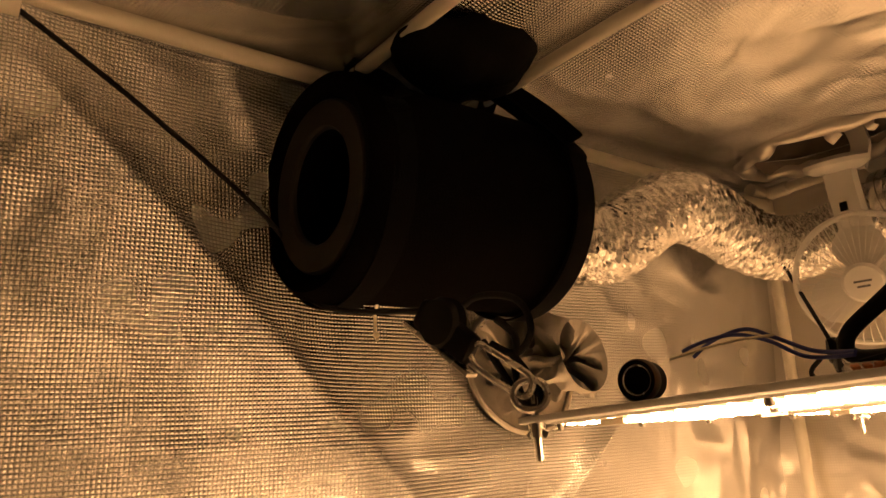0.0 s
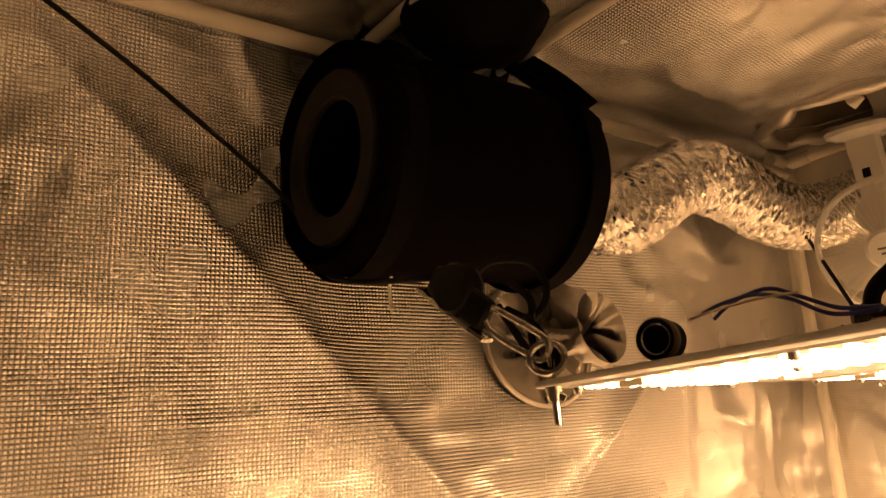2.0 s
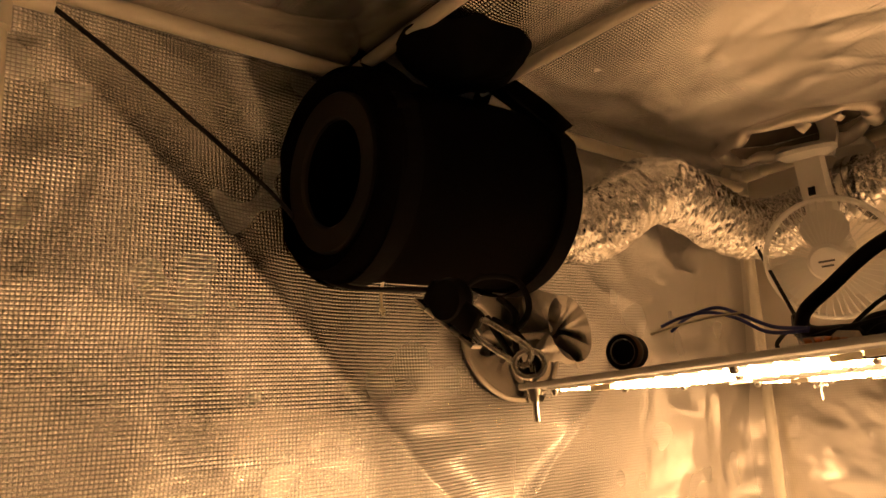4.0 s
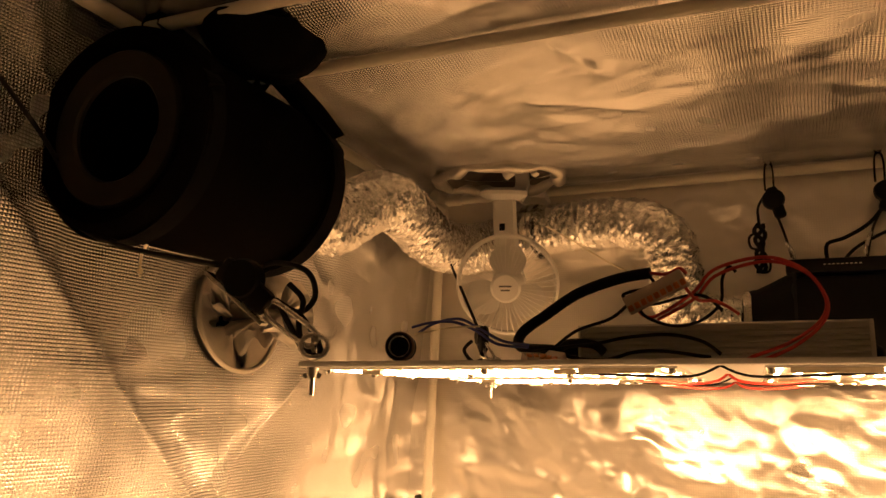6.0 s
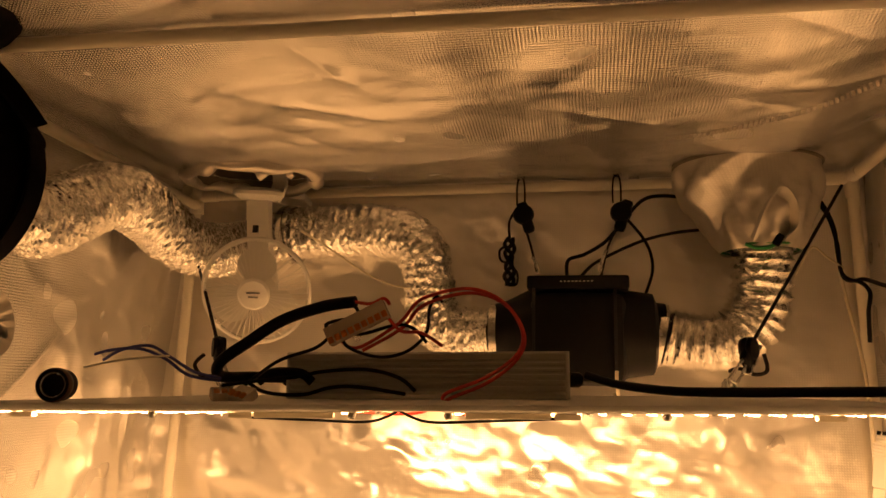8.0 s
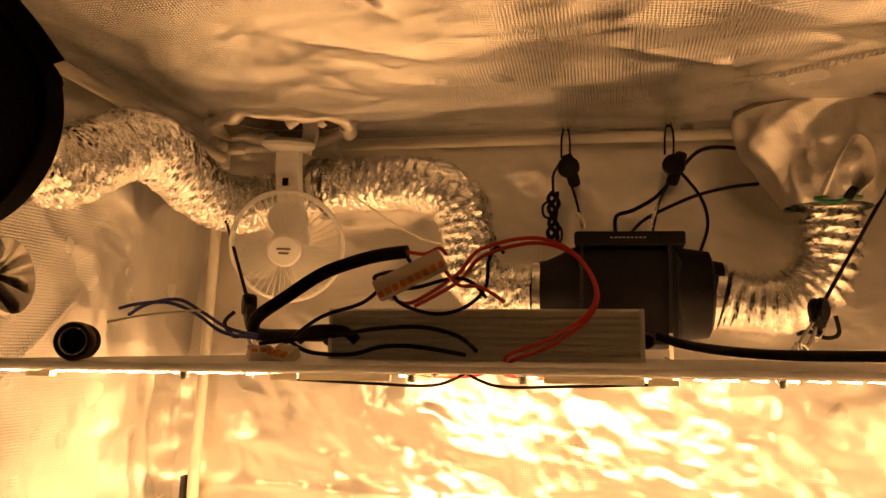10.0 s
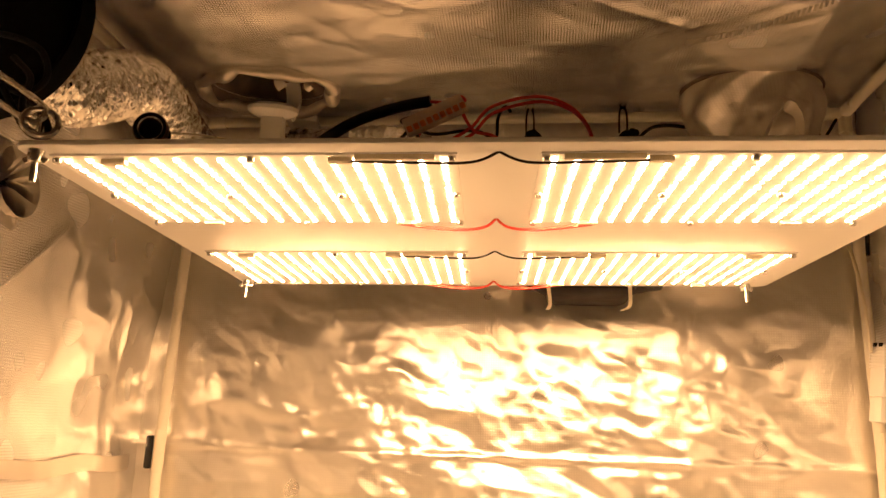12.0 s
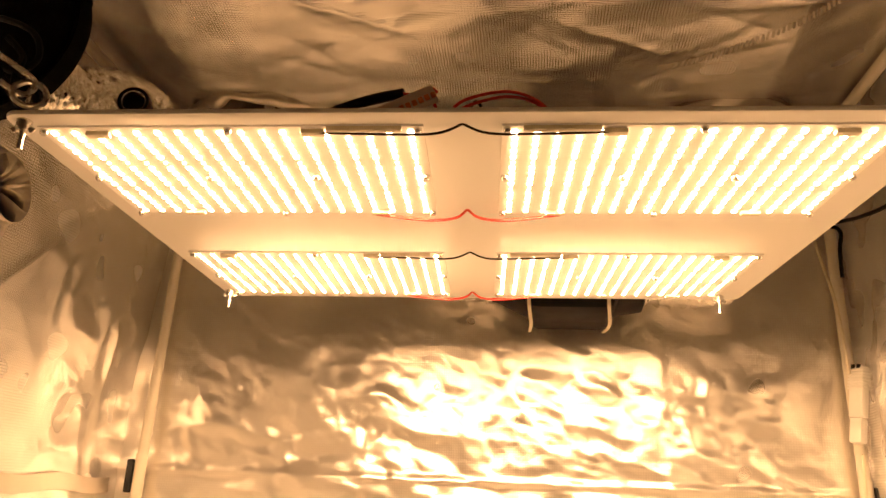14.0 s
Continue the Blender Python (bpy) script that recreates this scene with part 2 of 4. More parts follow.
def cloth(name, origin, along_u, along_v, w, h, step, lift, material, label, holes=(), fine_from=0.0):
    """A sheet of cloth from origin, w by h metres, pushed along its normal (u cross v) by lift(u, v); thickened outwards."""
    nu, nv = int(w / step) + 1, int(h / step) + 1
    across_v = np.linspace(0, h, nv)
    if fine_from:
        across_v = np.concatenate([np.linspace(0, fine_from, int(fine_from / 0.03)), np.linspace(fine_from, h, int((h - fine_from) / step) + 1)[1:]])
        nv = len(across_v)
    u, v = np.meshgrid(np.linspace(0, w, nu), across_v, indexing="ij")
    d = lift(u, v)
    pad = np.pad(d, 1, mode="edge")                        # the cloth is too stiff to fold sharper than its mesh
    d = (pad[:-2, 1:-1] + pad[2:, 1:-1] + pad[1:-1, :-2] + pad[1:-1, 2:] + 2 * pad[1:-1, 1:-1]) / 6
    U, V = np.array(along_u, float), np.array(along_v, float)
    n = np.cross(U, V)
    co = np.array(origin, float) + u[..., None] * U + v[..., None] * V + d[..., None] * n
    i, j = np.meshgrid(np.arange(nu - 1), np.arange(nv - 1), indexing="ij")
    i, j = i.ravel(), j.ravel()
    if holes:
        cu, cv = (i + 0.5) * w / (nu - 1), (across_v[j] + across_v[j + 1]) / 2
        keep = np.ones(len(i), bool)
        for (hu, hv, ru, rv) in holes:
            keep &= ((cu - hu) / ru) ** 2 + ((cv - hv) / rv) ** 2 > 1
        i, j = i[keep], j[keep]
    idx = lambda a, b: a * nv + b
    faces = np.stack([idx(i, j), idx(i + 1, j), idx(i + 1, j + 1), idx(i, j + 1)], 1)
    me = bpy.data.meshes.new(name)
    me.from_pydata(co.reshape(-1, 3).tolist(), [], faces.tolist())
    layer = me.uv_layers.new(name="UVMap")
    loops = np.empty(len(me.loops), np.int32)
    me.loops.foreach_get("vertex_index", loops)
    uvs = np.stack([u.ravel(), v.ravel()], 1)[loops]
    layer.data.foreach_set("uv", uvs.ravel().astype(np.float32))
    me.polygons.foreach_set("use_smooth", [True] * len(me.polygons))
    me.materials.append(material)
    ob = new(name, me)
    sol = ob.modifiers.new("thickness", "SOLIDIFY")
    sol.thickness, sol.offset = 0.0012, -1
    return tagged(ob, label, "tent wall", kind="structure")


# ---- the tent: plan ----
XL, XR, YF, YB, ZT = -0.705, 0.615, 0.0, 1.262, 2.045     # cloth: left, right, front, back, top
WX = XR - XL
RL, RR, RB, RZ = -0.622, 0.588, 1.235, 2.026              # frame: left and right rails, back rail, height
BAR_A, BAR_B = 0.397, 0.584                               # the two bars across the top


def lift_left(u, v):
    # u runs towards the back, v up; tension folds run down from the two upper corners
    drop = np.maximum(2.03 - v, 0)
    fold_a = 0.965 * drop - (u - 0.05)                        # above 0 on the front panel
    fold_b = np.clip(1.05 * drop - (1.23 - u), -1, 0.5)       # above 0 on the rear panel
    d = 0.030 - 0.035 * np.minimum(drop, 0.7) - 0.12 * np.clip(fold_a, 0, 0.36) - 0.05 * np.maximum(fold_b, 0)
    pressed = 0.025 * (1 - np.exp(-((u - 0.47) / 0.30) ** 2))      # the filter bears on the cloth
    lip = 0.036 * np.exp(np.minimum(fold_a, 0) / 0.048) * np.clip(drop / 0.15, 0.2, 1)   # the front panel stands proud along the fold
    ridge = 0.010 * np.exp(-np.abs(fold_b) / 0.014) * np.clip((drop - 0.25) / 0.1, 0, 1)
    small = 0.010 * rumple(u, v, 11, 0.17, 3)
    return d + lip + ridge + pressed + small + creases(u, v, 71, 60, 1.262, 2.0, 1.1, lean=-50, spread=45, long=0.12, deep=0.008) * np.where(u < 0.8, 1, 0.4) + creases(u, v, 75, 40, 1.262, 1.75, 1.2, lean=90, spread=22, long=0.2, deep=0.0035) * (fold_a < 0)


def lift_right(u, v):
    # u runs towards the front
    planes = np.minimum(np.minimum(0.12 * np.maximum(u - 0.03, 0), 0.12 * np.maximum(2.03 - v, 0)), 0.12 * np.maximum(1.23 - u, 0))
    return np.minimum(planes, 0.06) + 0.010 * rumple(u, v, 21, 0.20, 3) + creases(u, v, 72, 70, 1.262, 2.0, 1.1, lean=70, spread=40, long=0.2, deep=0.009) + 0.006 * facets(u, 0.6 * v, 25, 0.12, 3)


def lift_back(u, v):
    # creased most below 1.60; taut above, with a seam at 1.40
    rough = 0.55 + 0.45 / (1 + np.exp((v - 1.585 - 0.02 * np.sin(u * 9)) / 0.012))
    seam = np.exp(-((v - 1.402) / 0.006) ** 2)
    edge = np.clip(np.minimum(u, WX - u) / 0.15, 0, 1)
    folds = 0.010 * rumple(0.85 * u + 0.3 * v, v, 31, 0.15, 3) + 0.0072 * facets(0.95 * u + 0.25 * v, 1.15 * v - 0.2 * u, 35, 0.105, 4, 0.46)
    return 0.004 + edge * rough * folds + 0.004 * seam + rough * (creases(u, v, 73, 60, WX, 2.0, 0.4, long=0.2, deep=0.007) + creases(u, v, 76, 80, WX, 1.62, 1.05, long=0.15, deep=0.010) + creases(u, v, 78, 170, WX, 1.64, 1.1, long=0.09, deep=0.0045, thin=0.6))


def lift_top(u, v):
    # u runs to the right, v to the back (its normal points up, so the sag is negative)
    y = v
    bays = [(0.0, BAR_A), (BAR_A, BAR_B), (BAR_B, 1.262)]
    sag = 0
    for a, b in bays:
        k = np.clip((y - a) / (b - a), 0, 1)
        sag = sag + np.where((y >= a) & (y < b), np.sin(np.pi * k) * min(0.035, 0.055 * (b - a) / 0.6), 0)
    across = np.clip((np.minimum(u - 0.03, WX - u) - 0.06) / 0.12, 0, 1)
    folds = rumple(u * 0.6 + v * 0.35, v, 41, 0.2, 4)
    long_folds = creases(u, v, 74, 42, WX, 1.24, 0.03, lean=14, spread=38, long=0.3, deep=0.010) + creases(u, v, 79, 110, WX, 1.24, 0.03, lean=12, spread=50, long=0.16, deep=0.0045, thin=0.5)
    return -across * sag + across * (0.009 * folds + 0.0065 * facets(0.42 * u + 0.30 * v, v - 0.12 * u, 43, 0.13, 3, 0.42) + long_folds) * np.clip(sag / 0.02, 0.2, 1) + 0.002 * rumple(u, v, 47, 0.10, 1)


cloth("wall_left", (XL, YF, 0), (0, 1, 0), (0, 0, 1), 1.262, 2.045, 0.0042, lift_left, M_FOIL_CHECK,
      "silver reflective tent cloth with taut diagonal folds", holes=((0.664, 1.722, 0.078, 0.074),), fine_from=0.95)
cloth("wall_back", (XL, YB, 0), (1, 0, 0), (0, 0, 1), WX, 2.045, 0.0036, lift_back, M_FOIL,
      "silver reflective tent cloth, crumpled and seamed across", fine_from=0.95)
cloth("wall_right", (XR, YB, 0), (0, -1, 0), (0, 0, 1), 1.262, 2.045, 0.006, lift_right, M_FOIL_SIDE,
      "silver reflective tent cloth with soft folds", fine_from=0.95)
top = cloth("ceiling", (XL, YF, ZT), (1, 0, 0), (0, 1, 0), WX, 1.262, 0.0042, lift_top, M_FOIL_ROOF,
            "sagging silver tent roof cloth with creases", holes=((-0.425 - XL, 1.06, 0.10, 0.07),))
top.modifiers["thickness"].offset = 1
# floor out of view, added as a matt reflector to brighten the roof
cloth("floor", (XL, YF, 0.0), (1, 0, 0), (0, 1, 0), WX, 1.262, 0.02, lambda u, v: 0.002 * rumple(u, v, 61, 0.2, 3), M_FLOOR,
      "unseen silver tent floor sheet, bounces light upwards")
flat = lambda u, v: 0.003 * rumple(u, v, 62, 0.2, 3)
# front strips out of view, added to keep the light inside the tent
for nm, x0, w, z0, h in (("wall_front_1", XL, 0.045, 0, 2.04), ("wall_front_2", XR - 0.045, 0.045, 0, 2.04), ("wall_front_3", XL + 0.045, WX - 0.09, 0, 0.85), ("wall_front_4", XL + 0.045, WX - 0.09, 1.965, 0.075)):
    cloth(nm, (x0 + w, YF - 0.004, z0), (-1, 0, 0), (0, 0, 1), w, h, 0.015, flat, M_FOIL, "unseen silver tent cloth round the open door, keeps light in")

# the dim room in which the open tent stands
bm = bmesh.new()
box(bm, (4.0, 4.0, 0.1), pose(0, -0.6, -0.06))
ob = part("room_floor", bm, M_DARKROOM, None, smooth=False)
tagged(ob, "plain dim room floor under the tent", "floor", kind="structure")
for nm, s, c in (("room_wall_1", (4.0, 0.1, 2.6), (0, -2.6, 1.29)), ("room_wall_2", (0.1, 4.0, 2.6), (-2.05, -0.6, 1.29)),
                 ("room_wall_3", (0.1, 4.0, 2.6), (2.05, -0.6, 1.29)), ("room_wall_4", (4.0, 0.1, 2.6), (0, 1.45, 1.29)), ("room_ceiling", (4.2, 4.2, 0.1), (0, -0.6, 2.64))):
    bm = bmesh.new()
    box(bm, s, pose(*c))
    ob = part(nm, bm, M_DARKROOM, None, smooth=False)
    tagged(ob, "plain dim room surface behind the tent", "wall", kind="structure")


# ---- tent frame ----
frame_set = thing("tent_frame", "cream enamelled steel tube tent frame", "tent frame", kind="structure")


def pole(a, b, r=0.0095):
    bm = bmesh.new()
    d = (Vector(b) - Vector(a)).length
    lathe(bm, [(0, 0), (r, 0), (r, d), (0, d)], along(a, b), 20)
    return part("pole", bm, M_POLE, frame_set)


pole((RL, 0.03, 2.042), (RL, RB, 2.006))
pole((RR, 0.03, 2.04), (RR, RB, RZ))
pole((RL, RB, RZ), (RR, RB, RZ))
pole((RL, 0.03, 2.04), (RR, 0.03, 2.04))
pole((-0.61, BAR_A, 2.032), (0.58, BAR_A + 0.03, 2.032), 0.0080)
pole((-0.61, BAR_B - 0.02, 2.032), (0.58, BAR_B + 0.022, 2.032), 0.0080)
for x, y, x2 in ((-0.642, RB, -0.625), (0.60, RB, 0.588), (-0.63, 0.03, -0.63), (0.60, 0.03, 0.60)):
    pole((x, y, 0.0), (x, y, 1.39))
    pole((x, y, 1.39), (x2, y, 2.03))
    side = math.copysign(1, x)
    bm = bmesh.new()
    lathe(bm, [(0.0098, 1.352), (0.0105, 1.355), (0.0105, 1.425), (0.0098, 1.428)], pose(x, y, 0), 16)
    part("joint_collar", bm, M_POLE, frame_set)
    bm = bmesh.new()
    box(bm, (0.012, 0.020, 0.058), pose(x + side * 0.0165, y, 1.388), 0.003)
    part("wall_tie", bm, M_JOINT, frame_set, "black webbing tie behind the pole")
for x, y in ((RL, RB), (RR, RB), (RL, 0.03), (RR, 0.03)):
    bm = bmesh.new()
    tube(bm, [(x, y, 1.99), (x, y, 2.035)], 0.0115, 12)
    tube(bm, [(x - math.copysign(0.045, x), y, RZ), (x, y, RZ)], 0.0115, 12)
    tube(bm, [(x, y - 0.045 if y > 0.5 else y + 0.045, RZ + 0.002), (x, y, RZ + 0.002)], 0.0115, 12)
    part("corner_joint", bm, M_POLE, frame_set, "bent steel corner joint")


# ---- LED light ----
PL = pose(0.011, 0.389, 1.643, 0, -1.03, 3.5)       # front middle of the boards' lower faces
light = thing("grow_light", "lit white aluminium LED grow light with four boards", "grow light", at=PL)


def rounded_plate(x0, x1, y0, y1, z0, z1, r):
    bm = bmesh.new()
    box(bm, (x1 - x0, y1 - y0, z1 - z0), pose((x0 + x1) / 2, (y0 + y1) / 2, (z0 + z1) / 2))
    up = [e for e in bm.edges if abs((e.verts[0].co - e.verts[1].co).z) > 1e-6]
    bmesh.ops.bevel(bm, geom=up, offset=r, segments=5, profile=0.5, affect="EDGES")
    bmesh.ops.bevel(bm, geom=[e for e in bm.edges if abs((e.verts[0].co - e.verts[1].co).z) < 1e-6], offset=0.0012, segments=2, profile=0.5, affect="EDGES")
    return bm


part("plate", rounded_plate(-0.350, 0.368, -0.018, 0.532, 0.003, 0.0075, 0.012), M_PLATE, light, "white coated aluminium sheet")
COLS, ROWS_ = 18, 16
BW, BD = 0.301, 0.187


def diode(bm, x, y, size=1.0):
    """A chip whose lower face alone gives light."""
    g = bmesh.ops.create_cube(bm, size=1.0, matrix=pose(x, y, 0) @ Matrix.Diagonal((0.0036 * size, 0.0048 * size, 0.0012, 1)))
    for f in {f for v in g["verts"] for f in v.link_faces}:
        f.material_index = 0 if f.normal.z < -0.5 else 1
        f.normal_update()
        f.material_index = 0 if f.normal.z < -0.5 else 1


single = None
for x0 in (-0.331, 0.030):
    for y0 in (0.0, 0.318):
        bm = bmesh.new()
        box(bm, (BW, BD, 0.0016), pose(x0 + BW / 2, y0 + BD / 2, 0.0021))
        board = part("board", bm, M_PCB, light, "white circuit board with rows of lit diodes", smooth=False)
        rest = bmesh.new()
        for c in range(COLS):
            x = x0 + 0.010 + (BW - 0.020) * c / (COLS - 1)
            for k in range(ROWS_):
                y = y0 + 0.009 + (BD - 0.018) * k / (ROWS_ - 1)
                small_chip = k in (5, 10)
                if y0 or k >= 8:
                    diode(rest, x, y, 0.55 if small_chip else 1.0)
                    continue
                if single is None:
                    bm = bmesh.new()
                    diode(bm, 0, 0)
                    one = part("diode", bm, M_LED, board, smooth=False)
                    one.data.materials.append(M_LED_SIDE)
                    single = one.data
                else:
                    one = new("diode", single)
                    one.parent = board
                one.location = (x, y, 0.0006)
                one.scale = (0.55, 0.55, 1) if small_chip else (1, 1, 1)
        o = part("diode_field", rest, M_LED, board, smooth=False)
        o.data.materials.append(M_LED_SIDE)
        o.location = (0, 0, 0.0006)
        tagged(o, "rows of lit diodes", kind="stuff")
        for sx, sy in ((0.004, 0.004), (0.15, 0.003), (0.297, 0.004), (0.004, 0.094), (0.105, 0.094), (0.2, 0.094), (0.297, 0.094), (0.004, 0.183), (0.15, 0.184), (0.297, 0.183)):
            bm = bmesh.new()
            lathe(bm, [(0, -0.0032), (0.0024, -0.0030), (0.0032, -0.0014), (0.0032, 0.0014)], pose(x0 + sx, y0 + sy, 0), 12)
            part("screw", bm, M_STEEL, board)


def wire_part(pts, r, m, parent, name="wire", label=""):
    bm = bmesh.new()
    tube(bm, pts, r, 6, 6)
    return part(name, bm, m, parent, label)


for y0 in (0.0, 0.318):
    for side in (-1, 1):
        wire_part([(side * 0.115, y0 + 0.004, -0.002), (side * 0.06, y0 + 0.003, -0.004), (side * 0.02, y0 + 0.001, -0.0045), (0, y0, 0.003)], 0.0010, M_BLACK, light, "wire", "thin black lead between boards")
        wire_part([(side * 0.09, y0 + 0.182, -0.002), (side * 0.04, y0 + 0.187, -0.006), (side * 0.012, y0 + 0.186, -0.004), (0, y0 + 0.18, 0.003)], 0.0013, M_RED, light, "wire", "thin red lead between boards")
        bm = bmesh.new()
        box(bm, (0.058, 0.005, 0.004), pose(side * 0.075, y0 + 0.0015, -0.0005), 0.0008)
        part("terminal_strip", bm, M_CREAM, light, "cream terminal strip")
        for u, v in ((0.115, 0.006), (0.285, 0.008), (0.085, 0.180), (0.27, 0.179)):
            bm = bmesh.new()
            box(bm, (0.018, 0.007, 0.004), pose(side * u, y0 + v, -0.001), 0.0008)
            part("terminal", bm, M_CREAM, light, "small cream wire terminal")
for u, v in ((-0.336, -0.008), (0.352, -0.008), (-0.340, 0.500), (0.337, 0.512)):
    bm = bmesh.new()
    lathe(bm, [(0, -0.021), (0.0023, -0.021), (0.0025, 0.030), (0, 0.030)], pose(u, v, 0), 10)
    part("hanging_bolt", bm, M_STEEL, light)
    bm = bmesh.new()
    lathe(bm, [(0, -0.006), (0.005, -0.006), (0.006, 0.003), (0, 0.003)], pose(u, v, 0), 14)
    for sgn in (-1, 1):
        box(bm, (0.006, 0.0018, 0.005), pose(u + sgn * 0.006, v, -0.004, 0, sgn * 35, 20), 0.0008)
    part("wing_nut", bm, M_STEEL, light, "zinc wing nut")


# ---- carbon filter and its straps ----
F0, F1 = Vector((-0.572, 0.331, 1.884)), Vector((-0.580, 0.610, 1.887))
FLEN = (F1 - F0).length
filt = thing("carbon_filter", "black cylindrical carbon filter with a ringed open end", "air filter", at=along(F0, F1))
bm = bmesh.new()
lathe(bm, [(0.0850, 0.010), (0.0930, 0.000), (0.1040, -0.004), (0.1125, 0.004), (0.1150, 0.018), (0.1132, 0.040), (0.1120, 0.10), (0.1113, FLEN - 0.03), (0.1087, FLEN - 0.02)], seg=56)
part("felt_sleeve", bm, M_FILTER, filt, "black felt pre-filter sleeve")
bm = bmesh.new()
lathe(bm, [(0.0570, 0.030), (0.0575, 0.006), (0.0600, 0.003), (0.0840, 0.002), (0.0865, 0.005), (0.0870, 0.012)], seg=56)
part("front_ring", bm, M_RING, filt, "dull grey-brown metal end ring")
bm = bmesh.new()
lathe(bm, [(0.0570, 0.010), (0.0560, 0.10), (0.0550, 0.200), (0.0, 0.202)], seg=40)
part("inner_pipe", bm, M_FILTER, filt)
bm = bmesh.new()
lathe(bm, [(0.0366, 0.11), (0.0340, 0.085), (0.0260, 0.078), (0.0, 0.076)], seg=28)
part("inner_cap", bm, M_RING, filt, "dull metal cap deep inside")
bm = bmesh.new()
lathe(bm, [(0.1097, FLEN - 0.032), (0.1155, FLEN - 0.028), (0.1160, FLEN - 0.006), (0.1108, FLEN), (0.0564, FLEN + 0.004), (0.0543, FLEN + 0.03), (0.0, FLEN + 0.03)], seg=56)
part("rear_flange", bm, M_RIM, filt, "black painted steel rear flange")


def ribbon(bm, pts, width_dir, w, th=0.0016, steps=6):
    """A flat band along a line, w wide along width_dir."""
    P = smooth_path(pts, steps)
    F = frames_along(P)
    wd = Vector(width_dir).normalized()
    rows = []
    for p, (t, n, b) in zip(P, F):
        side = (wd - t * wd.dot(t)).normalized()
        up = t.cross(side)
        rows.append([bm.verts.new(p + side * (a * w / 2) + up * (c * th / 2)) for a, c in ((-1, -1), (1, -1), (1, 1), (-1, 1))])
    for r0, r1 in zip(rows, rows[1:]):
        for k in range(4):
            bm.faces.new((r0[k], r0[(k + 1) % 4], r1[(k + 1) % 4], r1[k]))
    bm.faces.new(rows[0][::-1]), bm.faces.new(rows[-1])
    bmesh.ops.recalc_face_normals(bm, faces=bm.faces)
    return bm


def hang_strap(y, bar_y, bar_x):
    cx = -0.577
    ob = thing("hanging_strap", "black webbing strap slung round the filter and a bar", "strap", "filter straps")
    R = 0.1180
    pts = [(cx + R * math.cos(a), y, 1.884 + R * math.sin(a)) for a in np.linspace(radians(28), radians(-208), 22)]
    pts = [(bar_x + 0.013, bar_y, 2.030)] + pts + [(bar_x - 0.013, bar_y, 2.030)]
    bm = bmesh.new()
    ribbon(bm, pts, (0, 1, 0), 0.025, 0.002, 4)
    part("band", bm, M_STRAP, ob)
    bm = bmesh.new()
    ribbon(bm, [Vector(pts[0]), (Vector(pts[0]) + Vector(pts[1])) / 2 + Vector((0.004, 0, 0)), Vector(pts[1])], (0.75, 0.65, 0), 0.036, 0.002, 4)
    part("doubled_band", bm, M_STRAP, ob)
    bm = bmesh.new()
    ribbon(bm, [(bar_x + 0.013 * math.cos(a), bar_y, 2.032 + 0.0135 * math.sin(a)) for a in np.linspace(0, math.pi, 9)], (0, 1, 0), 0.025, 0.002, 2)
    part("bar_loop", bm, M_STRAP, ob)
    return ob


hang_strap(0.362, BAR_A + 0.005, -0.600)
hang_strap(0.588, BAR_B - 0.018, -0.560)

# black cloth vent in the roof, between the two bars
vent = thing("roof_vent", "black cloth vent closure hanging slack under the roof", "vent")
bm = bmesh.new()
rings = []
for j in range(9):
    ring = []
    for k in range(40):
        a = 2 * math.pi * k / 40
        r = j / 8
        fold = 0.003 * math.sin(5 * a + 2) * r + 0.002 * math.sin(11 * a) * r
        ring.append(bm.verts.new((-0.500 + 0.072 * r * math.cos(a), 0.472 + 0.082 * r * math.sin(a), 2.030 - 0.040 * (1 - r ** 4) + fold)))
    rings.append(ring)
for a, c in zip(rings[1:], rings[2:]):
    for k in range(40):
        bm.faces.new((a[k], a[(k + 1) % 40], c[(k + 1) % 40], c[k]))
bm.faces.new(rings[1])
part("slack_cloth", bm, M_STRAP, vent)

